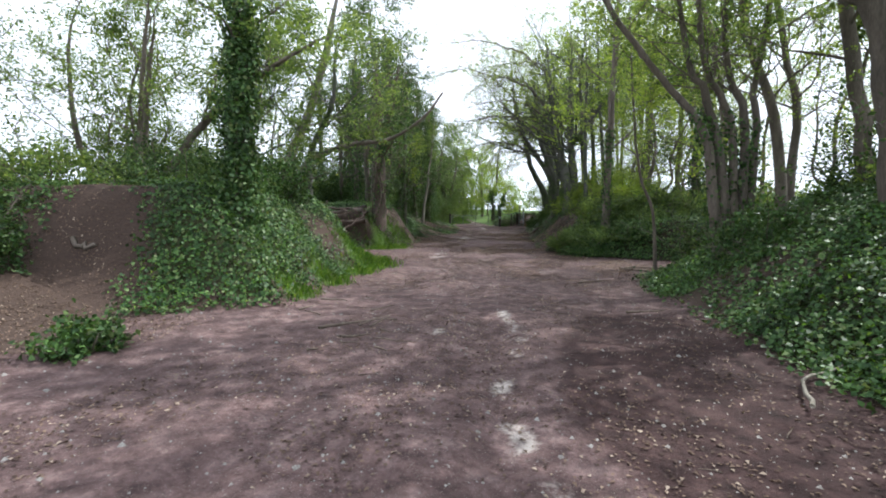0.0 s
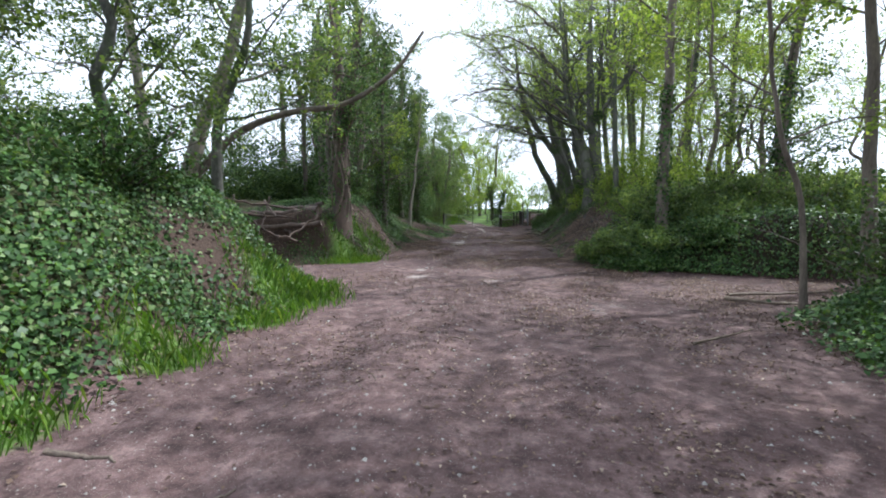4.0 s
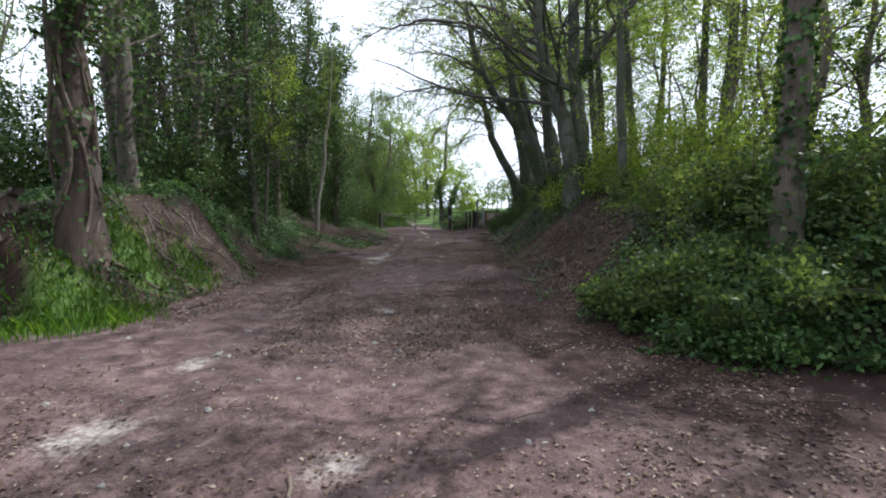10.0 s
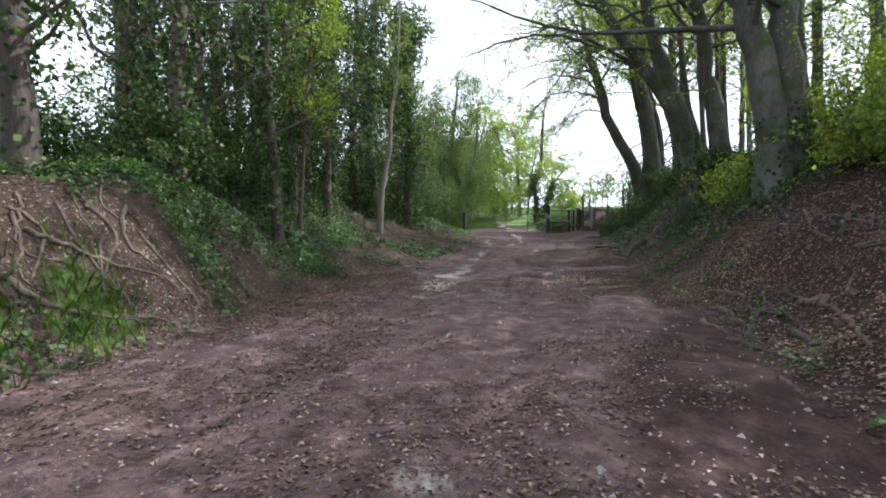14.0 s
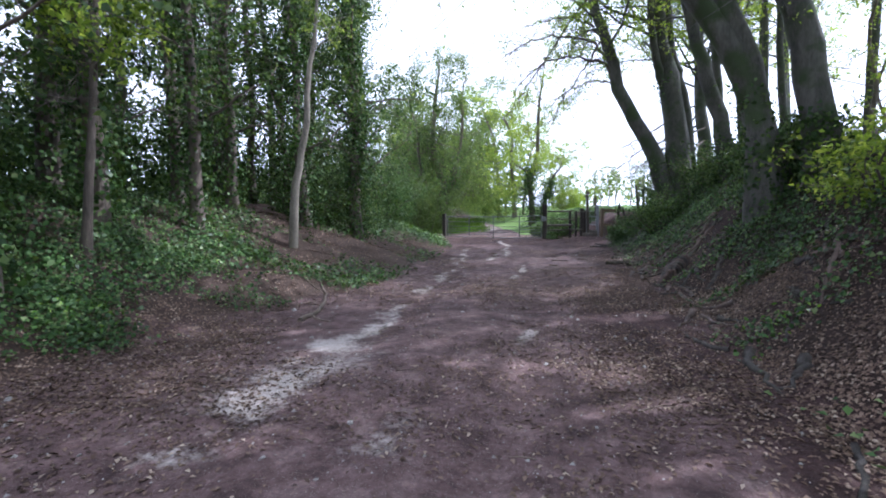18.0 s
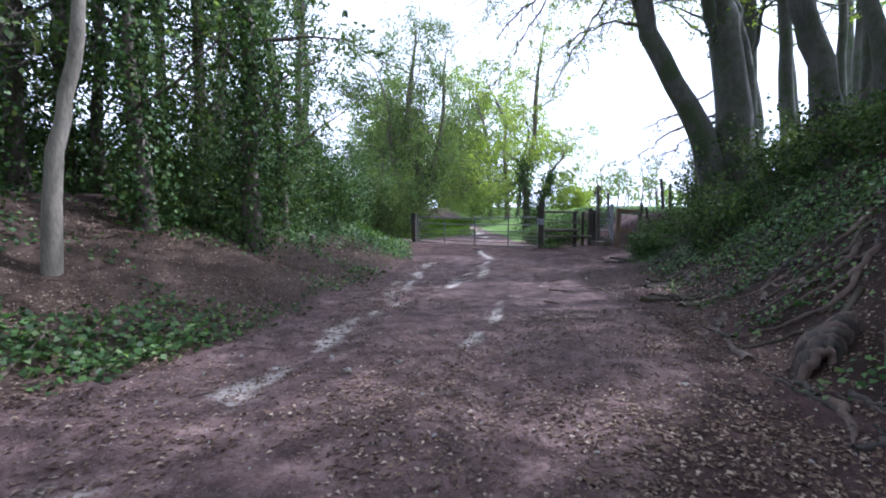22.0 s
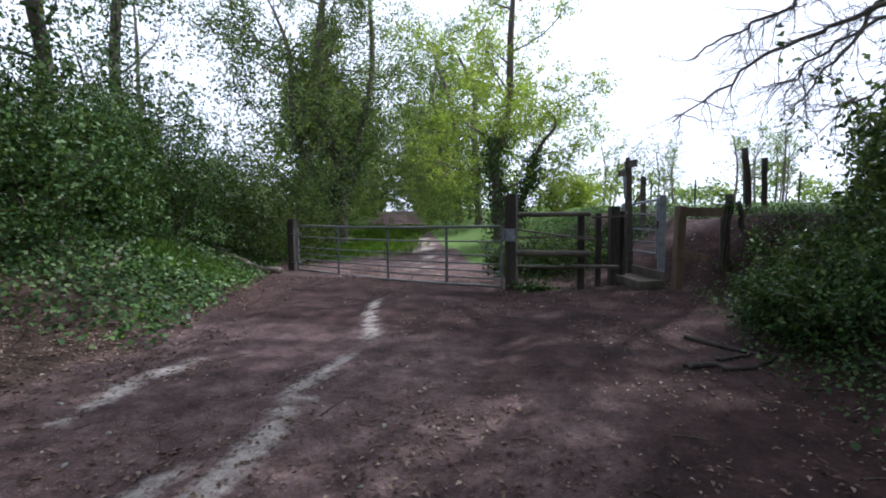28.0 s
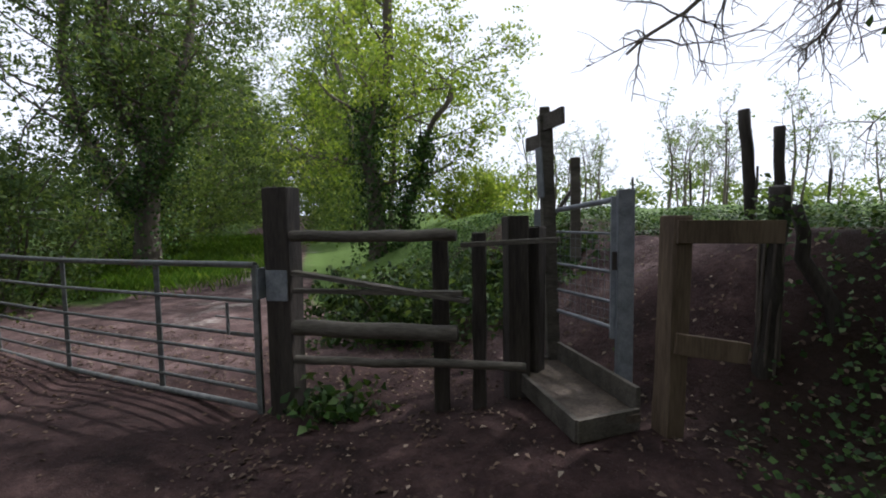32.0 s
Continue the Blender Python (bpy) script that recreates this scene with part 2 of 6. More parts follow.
def mesh_from(name, verts, faces, mat=None, smooth=False):
    """verts: N x 3 array, faces: M x k array."""
    verts, faces = np.asarray(verts, np.float32).reshape(-1, 3), np.asarray(faces, np.int32)
    me = bpy.data.meshes.new(name)
    k = faces.shape[1]
    me.vertices.add(len(verts))
    me.vertices.foreach_set("co", verts.ravel())
    me.loops.add(faces.size)
    me.loops.foreach_set("vertex_index", faces.ravel())
    me.polygons.add(len(faces))
    me.polygons.foreach_set("loop_start", np.arange(0, faces.size, k, dtype=np.int32))
    me.polygons.foreach_set("loop_total", np.full(len(faces), k, np.int32))
    if smooth:
        me.polygons.foreach_set("use_smooth", np.ones(len(faces), bool))
    me.update(calc_edges=True)
    if mat:
        me.materials.append(mat)
    return me


def part_mesh(name, me, parent, label=""):
    ob = new(name, me)
    ob.parent = parent
    if label:
        ob["label"] = label
    return ob


def part(name, bm, mat, parent, label=""):
    me = bpy.data.meshes.new(name)
    bm.to_mesh(me)
    bm.free()
    me.materials.append(mat)
    return part_mesh(name, me, parent, label)


def thing(name, at, label, category, group=""):
    ob = new(name)
    ob.location = at
    ob.empty_display_size = 0.2
    return tagged(ob, label, category, group)


class Tubes:
    """Gathers tapered tubes into one mesh."""

    def __init__(self):
        self.v, self.f, self.n = [], [], 0

    def add(self, pts, radii, seg=6, rough=0.0, cap=True):
        pts, radii = np.asarray(pts, float), np.asarray(radii, float)
        tan = np.gradient(pts, axis=0)
        tan /= np.linalg.norm(tan, axis=1, keepdims=True) + 1e-9
        ref = np.array([0.0, 0.0, 1.0]) if abs(tan[:, 2]).mean() < 0.8 else np.array([1.0, 0.0, 0.0])
        a = np.cross(tan, ref)
        a /= np.linalg.norm(a, axis=1, keepdims=True) + 1e-9
        b = np.cross(tan, a)
        ang = np.linspace(0, 2 * np.pi, seg, endpoint=False)
        r = radii[:, None] * (1 + rough * rng.normal(size=(len(pts), seg)))
        ring = pts[:, None] + r[..., None] * (np.cos(ang)[None, :, None] * a[:, None] + np.sin(ang)[None, :, None] * b[:, None])
        n = len(pts)
        i = np.arange(n - 1)[:, None] * seg + np.arange(seg)[None]
        j = np.arange(n - 1)[:, None] * seg + (np.arange(seg)[None] + 1) % seg
        self.f.append(np.stack([i, j, j + seg, i + seg], -1).reshape(-1, 4) + self.n)
        self.v.append(ring.reshape(-1, 3))
        self.n += n * seg
        if cap:
            for k, p in ((0, pts[0]), (n - 1, pts[-1])):
                base = k * seg
                q = np.arange(0, seg, 1)
                self.v.append(p[None])
                self.f.append(np.stack([base + q, base + (q + 1) % seg, np.full(seg, n * seg + (0 if k == 0 else 1)), np.full(seg, n * seg + (0 if k == 0 else 1))], -1) + self.n - n * seg - (0 if k == 0 else 1))
                self.n += 1

    def mesh(self, name, mat, origin=(0, 0, 0)):
        f = np.concatenate(self.f)
        tri = f[:, 2] == f[:, 3]
        v = np.concatenate(self.v) - np.asarray(origin)
        me = bpy.data.meshes.new(name)
        loops = np.concatenate([f[~tri].ravel(), f[tri][:, :3].ravel()]).astype(np.int32)
        tot = np.concatenate([np.full((~tri).sum(), 4), np.full(tri.sum(), 3)]).astype(np.int32)
        me.vertices.add(len(v))
        me.vertices.foreach_set("co", v.astype(np.float32).ravel())
        me.loops.add(len(loops))
        me.loops.foreach_set("vertex_index", loops)
        me.polygons.add(len(tot))
        me.polygons.foreach_set("loop_start", np.concatenate([[0], np.cumsum(tot)[:-1]]).astype(np.int32))
        me.polygons.foreach_set("loop_total", tot)
        me.polygons.foreach_set("use_smooth", np.ones(len(tot), bool))
        me.update(calc_edges=True)
        me.materials.append(mat)
        return me


def curve(pts, n=12):
    """A smooth line through the points."""
    p = np.asarray(pts, float)
    if len(p) == 2:
        return p[0] + (p[1] - p[0]) * np.linspace(0, 1, n)[:, None]
    q = np.concatenate([[2 * p[0] - p[1]], p, [2 * p[-1] - p[-2]]])
    u = np.linspace(0, len(p) - 1 - 1e-6, n)
    k = u.astype(int)
    t = (u - k)[:, None]
    a, b, c, d = q[k], q[k + 1], q[k + 2], q[k + 3]
    return 0.5 * (2 * b + (c - a) * t + (2 * a - 5 * b + 4 * c - d) * t**2 + (3 * b - a - 3 * c + d) * t**3)


def leaves(centres, size, up=0.3, shape=0.62, fold=0.25, facing=None):
    """Leaf blades, four corners each, lightly folded along the midrib: verts and faces."""
    c = np.asarray(centres, float)
    n = len(c)
    nor = rng.normal(size=(n, 3))
    if facing is not None:
        nor = nor * (1 - up) + facing * up * 2.2
    else:
        nor[:, 2] += up * 2
    nor /= np.linalg.norm(nor, axis=1, keepdims=True) + 1e-9
    t = rng.normal(size=(n, 3))
    t -= (t * nor).sum(1, keepdims=True) * nor
    t /= np.linalg.norm(t, axis=1, keepdims=True) + 1e-9
    s = np.cross(nor, t)
    L = (size * rng.uniform(0.6, 1.3, n))[:, None]
    W = L * shape * 0.5
    base, tip = c - t * L * 0.5, c + t * L * 0.5 - nor * L * 0.12
    m = c - t * L * 0.08 + nor * L * fold * 0.5
    v = np.stack([base, m + s * W, tip, m - s * W], 1)
    return v.reshape(-1, 3), np.arange(4 * n).reshape(-1, 4)


def leaf_mesh(name, centres, size, mat, origin=(0, 0, 0), **kw):
    v, f = leaves(centres, size, **kw)
    return mesh_from(name, v - np.asarray(origin), f, mat)


# ---------------------------------------------------------------- the lie of the land
FOOT_L = ([-40, -10, -4, -1.5, 0.3, 3, 6, 7.5, 9, 10.3, 11.6, 12.8, 15, 17, 20, 23, 27, 31, 36, 39, 42.5, 46, 60, 120, 300],
          [6.5, 2.2, 1.4, 0.6, 2.3, 1.9, 1.7, 1.2, -0.2, -2.2, -2.0, -0.4, -0.6, -0.6, -1.4, -1.6, -0.9, -1.8, -3.0, -4.4, -6.6, -8.6, -16, -46, -130])
FOOT_R = ([-40, -10, -1.5, 2, 4.4, 7.0, 8.2, 9.5, 11.0, 12.0, 13, 14.5, 16, 20, 23, 26.5, 30, 34, 37, 39.6, 40.7, 41.8, 42.9, 49, 60, 120, 300],
          [17, 11.8, 10.5, 9.9, 9.5, 9.6, 11, 17, 16, 10.5, 7.8, 6.5, 6.1, 5.7, 5.2, 4.9, 4.5, 4.0, 3.6, 3.4, 2.1, 0.9, -0.3, -3.4, -8.4, -38, -122])
WIDE_L = ([-10, -1.5, 0.6, 3, 7, 9, 11.5, 12.8, 17, 20, 24, 28, 34, 40, 46], [7, 6.0, 2.4, 2.4, 2.6, 6.5, 6.0, 1.8, 1.9, 2.6, 5.0, 6.0, 6.0, 4.0, 9.0])
WIDE_R = ([-10, 0, 6, 10, 13, 16, 30, 37, 39.7, 40.5, 43, 47, 50], [4.0, 3.8, 3.6, 4.0, 3.4, 3.2, 3.2, 3.0, 3.2, 2.6, 2.6, 3.2, 5.0])
HIGH_L = ([-10, -1.5, 3, 8, 11, 14, 24, 30, 38, 44, 60], [2.3, 2.2, 2.3, 2.3, 1.9, 2.1, 2.1, 1.8, 1.5, 0.9, 0.7])
HIGH_R = ([-10, 5, 9, 14, 24, 36, 39, 42, 47, 60], [2.3, 2.3, 1.3, 1.5, 2.6, 2.4, 1.25, 1.15, 1.4, 1.5])


def smooth01(t):
    t = np.clip(t, 0, 1)
    return t * t * (3 - 2 * t)


WAVES = np.random.default_rng(3).uniform(-1, 1, (40, 4))


def lumps(x, y, lo, hi, rough=1.0):
    """Uneven relief out of sines between two wave numbers."""
    out = 0
    for k, (a, b, c, d) in enumerate(WAVES):
        w = lo * (hi / lo) ** (k / len(WAVES))
        th = a * np.pi
        out = out + np.sin(w * (x * np.cos(th) + y * np.sin(th)) + 9 * b + 2 * np.sin(0.35 * w * (y * c - x * d))) * (lo / w) ** rough * (0.6 + 0.4 * d)
    return out * 0.25


def height(x, y):
    x, y = np.asarray(x, float), np.asarray(y, float)
    wob = 0.25 * np.sin(y * 0.9) + 0.15 * np.sin(y * 2.3 + 1)
    left, right = np.interp(y, *FOOT_L) + wob * 0.6, np.interp(y, *FOOT_R) - wob * 0.5
    sl, sr = left - x, x - right
    wl_, wr_ = np.interp(y, *WIDE_L), np.interp(y, *WIDE_R)
    tl, tr = np.clip(sl / wl_, 0, 1), np.clip(sr / wr_, 0, 1)
    hl = np.interp(y, *HIGH_L) * (0.35 * tl + 0.65 * smooth01(tl * 1.02))
    hr = np.interp(y, *HIGH_R) * (0.45 * tr + 0.55 * smooth01(tr * 1.02))
    z = hl + hr + 0.16 * smooth01((y - 35) / 4.8)
    z = z + 0.055 * np.clip(y - 44, 0, 30) * (1 - 0.9 * tr)
    on = np.clip((hl + hr) * 1.2, 0, 1)
    near = np.clip(1 - np.maximum(np.abs(x - 3) - 25, 0) / 20, 0, 1) * np.clip(1 - np.maximum(np.abs(y - 22) - 45, 0) / 20, 0, 1)
    z = z + near * (0.03 * lumps(x, y, 1.2, 14, 0.9) + on * 0.15 * lumps(x + 7, y, 1.4, 8, 0.8))
    z = z + 0.16 * np.exp(-(((x - 2.7) / 1.1) ** 2 + ((y - 39.8) / 1.0) ** 2))
    z = z - 1.0 * np.exp(-(((x + 4.6) / 2.0) ** 2 + ((y - 13.5) / 1.6) ** 2))
    # the wheel ruts of the track
    mid = np.interp(y, [-10, 0, 10, 20, 30, 41, 60], [7.4, 5.6, 3.6, 2.4, 1.2, -0.6, -10])
    for off in (-1.3, 0.75):
        z = z - 0.045 * np.exp(-(((x - mid - off + 0.2 * np.sin(y * 0.5)) / 0.28) ** 2)) * near
    return z


def h1(x, y):
    return float(height(x, y))


def line_mask(x, y, pts, width, seed):
    """How near a wavering line lies, from 0 to 1."""
    best = np.zeros_like(x)
    x, y = x + 0.1 * lumps(x + seed, y, 1.6, 14, 0.4), y + 0.1 * lumps(x, y + seed, 1.6, 14, 0.4)
    p = curve(pts, 6 * len(pts))
    for a, b in zip(p[:-1], p[1:]):
        d = b - a
        t = np.clip(((x - a[0]) * d[0] + (y - a[1]) * d[1]) / (d @ d), 0, 1)
        r = np.hypot(x - a[0] - t * d[0], y - a[1] - t * d[1])
        best = np.maximum(best, np.exp(-((r / (width * 0.95)) ** 2)))
    return best * np.clip(0.84 + 1.15 * lumps(x * 2.4 + seed, y * 2.4, 1.6, 16, 0.35), 0, 1.1)


CHALK_LINES = [
    ([(8.05, -5.0), (7.65, -4.26), (7.31, -3.49), (7.02, -2.87), (6.85, -2.3)], 0.12), ([(6.97, -1.24), (6.97, -0.45), (6.8, 0.21), (6.55, 1.16)], 0.13), ([(6.02, -1.0), (5.71, -0.35)], 0.07),
    ([(1.05, 20.0), (1.0, 20.9), (0.85, 21.6), (0.7, 22.3)], 0.42), ([(0.7, 22.6), (0.6, 23.6), (0.4, 24.7)], 0.2), ([(0.3, 25.4), (0.1, 26.6), (-0.2, 28.0), (-0.25, 29.2)], 0.15), ([(-0.25, 29.2), (-0.4, 30.0), (-0.7, 31.2), (-1.1, 32.4), (-1.5, 33.6), (-1.9, 34.9)], 0.13),
    ([(1.58, 28.0), (1.58, 28.9), (1.5, 29.8), (1.35, 30.6)], 0.075), ([(-0.1, 29.9), (-0.95, 31.0), (-1.25, 32.0)], 0.12), ([(2.9, 23.1), (2.8, 23.8)], 0.09),
    ([(0.03, 31.8), (-0.13, 32.9)], 0.16), ([(1.39, 30.2), (1.36, 30.7)], 0.06), ([(0.2, 33.1), (0.05, 34.0), (-0.1, 34.9), (-0.45, 35.7), (-0.58, 36.7), (-1.0, 37.7), (-1.35, 38.6)], 0.14), ([(-0.3, 33.7), (-0.28, 34.0)], 0.13),
    ([(-1.95, 35.5), (-1.88, 34.9)], 0.16), ([(-0.05, 32.0), (0.1, 32.9)], 0.1),
]
CHALK_SUN_SPOTS = [(2.6, 10.0, 0.45), (4.5, 10.0, 0.3), (2.1, 11.6, 0.35), (5.4, 5.3, 0.25), (6.9, 7.2, 0.5), (3.4, 14.7, 0.25), (1.8, 15.7, 0.35), (1.2, 21.8, 0.6), (0.8, 21.0, 0.5),
               # from y 42 on: pale stony lane, its sunlight painted in as extra chalk
               (-2.2, 42.4, 0.6), (-2.8, 43.8, 0.9), (-3.8, 46.2, 0.9), (-4.4, 47.6, 1.0), (-5.6, 50.0, 1.3), (-7.2, 53.0, 1.5), (-3.0, 45.0, 0.8), (2.4, 20.5, 0.35), (3.0, 8.0, 0.3)]
GRASS_SPOTS = [(1.3, 6.2, 1.0), (0.9, 7.4, 0.8), (1.7, 4.8, 0.6), (1.9, 2.8, 0.6), (2.1, 1.2, 0.5), (-0.75, 12.9, 1.0), (-1.2, 14.4, 0.7), (-1.0, 15.6, 0.5), 
               (-5.8, 38.8, 0.9), (-6.4, 46.0, 2.2), (-8.0, 48.0, 2.6), (-9.4, 52.0, 3.0), (-6.6, 50.5, 0.9)]


def spot_mask(x, y, spots):
    m = np.zeros_like(x)
    for a, b, r in spots:
        m = np.maximum(m, np.exp(-(((x - a) ** 2 + (y - b) ** 2) / r**2)))
    return m


def track_mask(x, y):
    """1 on the trodden floor between the banks."""
    left, right = np.interp(y, *FOOT_L), np.interp(y, *FOOT_R)
    return np.clip((x - left) / 0.7 + 0.6, 0, 1) * np.clip((right - x) / 0.7 + 0.6, 0, 1)


BARE = [(-5.0, 28.0, 1.2), (-6.3, 28.6, 1.1), (-4.3, 28.4, 1.0), (-7.2, 29.6, 1.0), (-1.3, 16.5, 0.8), (-1.7, 18.9, 0.7), (1.5, -1.7, 0.55), (6.7, 15.6, 0.7), (7.2, 17.6, 1.4), (7.2, 19.6, 1.4), (7.2, 21.4, 1.2), (-0.7, 18.3, 0.8), (-1.2, 20.3, 0.9), (-1.6, 22.4, 1.0), (0.4, -3.9, 2.2), (-0.5, -2.0, 1.4), (-1.1, -0.8, 1.1), (-1.9, 0.3, 0.9), (-2.6, -4.0, 1.8), (-2.8, 10.4, 1.9), (-5, 11.6, 1.6), (-3.6, 12.6, 1.2), (-1.7, 15.5, 0.75), (-3.2, 26.8, 1.1), (-3.0, 29.0, 2.0), (-3.6, 31.4, 1.8), (-3.4, 34.2, 1.6), (-1.6, 24.8, 0.9),
        (6.7, 16.6, 1.0), (6.2, 14.9, 0.6), (6.3, 20.5, 1.1), (6.0, 22.6, 1.2), (6.3, 18.4, 0.9), (5.5, 24.8, 1.1), (5.1, 26.8, 0.95), (4.9, 28.6, 0.85), (4.7, 30.4, 0.8), (4.5, 32.0, 0.75), (4.2, 33.8, 0.7), (9.0, 9.6, 1.6), (12.5, 10.0, 1.6), (2.4, 41.1, 0.9), (3.4, 41.0, 0.9), (3.1, 40.2, 0.7), (3.8, 41.7, 0.7)]


def cover_density(x, y):
    bank = 1 - track_mask(x - 0, y)
    d = bank * (1 - np.clip(spot_mask(x, y, BARE) * 1.5, 0, 1))
    return np.clip(d * (0.85 + 0.6 * lumps(x, y, 1.0, 6, 0.5)), 0, 1) * (1 - 0.9 * np.clip(spot_mask(x, y, GRASS_SPOTS[:8]) * 1.4, 0, 1))


def build_ground():
    def axis(lo, hi, step, far):
        core = np.arange(lo, hi + 1e-6, step)
        out, d = [], step
        edge = []
        p = 0.0
        while p < far:
            d *= 1.22
            p += d
            edge.append(p)
        edge = np.array(edge)
        return np.concatenate([lo - edge[::-1], core, hi + edge])
    xs, ys = axis(-9, 14, 0.11, 900), axis(-10, 50, 0.12, 900)
    X, Y = np.meshgrid(xs, ys)
    x, y = X.ravel(), Y.ravel()
    z = height(x, y)
    nx, ny = len(xs), len(ys)
    i = (np.arange(ny - 1)[:, None] * nx + np.arange(nx - 1)[None]).ravel()
    f = np.stack([i, i + 1, i + nx + 1, i + nx], 1)
    me = mesh_from("ground", np.stack([x, y, z], 1), f, M_GROUND, True)
    chalk = spot_mask(x, y, CHALK_SUN_SPOTS) * np.clip(0.55 + 0.6 * lumps(x * 1.5, y * 1.5, 2, 12, 0.5), 0, 1)
    for k, (pts, w) in enumerate(CHALK_LINES):
        chalk = np.maximum(chalk, line_mask(x, y, pts, w, k * 3.1))
    bank = (1 - track_mask(x, y)) * (1 - np.clip(1.3 * spot_mask(x, y, [(2.7, 41.1, 1.1), (3.5, 41.3, 0.9)]), 0, 1))
    green = spot_mask(x, y, GRASS_SPOTS)
    green = np.maximum(green, np.clip((np.hypot(x - 3, y - 22) - 34) / 6, 0, 0.9) * bank)
    # darker right half: damp earth plus painted shade from the bank trees
    shade_edge = np.interp(y, [-10, 0, 10, 20, 30, 41, 60], [7.4, 5.6, 3.6, 2.4, 1.2, -0.6, -10]) + 1.3 + 0.5 * np.sin(y * 0.7)
    wet_shade = np.maximum(smooth01((y - 32.5) / 6) * smooth01((42.3 - y) / 2) * smooth01((x - shade_edge + 2.0) / 1.8), 0.85 * smooth01((x - shade_edge) / 1.2) * smooth01((41.8 - y) / 3) * np.maximum(np.maximum(smooth01((3 - y) / 2), smooth01((y - 9) / 3)), 0.6))
    # shade before the gate, painted across the whole width
    wet_shade = np.maximum(wet_shade, 0.95 * smooth01((y - 36.0) / 2) * smooth01((41.4 - y) / 1.5))
    lane = np.abs(x + 2.5 + (y - 42) * 0.5)
    green = np.maximum(green, np.clip((y - 42.3) / 1.5, 0, 1) * np.clip((lane - 1.3) / 0.6, 0, 0.95) * (x < -3))
    green = np.maximum(green, np.clip((y - 45.2) / 1.2, 0, 1) * np.clip((lane - 2.2) / 0.6, 0, 0.95))
    green = np.maximum(green, smooth01((y - 43.2) / 1.2) * np.clip((lane - 1.7) / 0.6, 0, 0.95) * (x > -3))
    for name, vals in (("chalk", chalk), ("bank", bank), ("green", green), ("cover", cover_density(x, y)), ("wet_shade", wet_shade)):
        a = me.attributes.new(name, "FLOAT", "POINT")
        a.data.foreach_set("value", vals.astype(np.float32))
    ob = new("ground", me)
    tagged(ob, "trodden brown earth track with chalk streaks between steep soil banks", "ground", kind="structure")


build_ground()


# ---------------------------------------------------------------- trees
def unit(v):
    return v / (np.linalg.norm(v) + 1e-9)


def grow(p0, d, length, r0, n, up, wander):
    pts, step = [np.asarray(p0, float)], length / n
    d = unit(np.asarray(d, float))
    for _ in range(n):
        d = unit(d + rng.normal(size=3) * wander + np.array([0, 0, up]))
        pts.append(pts[-1] + d * step)
    return np.array(pts), np.linspace(r0, r0 * 0.22, n + 1)


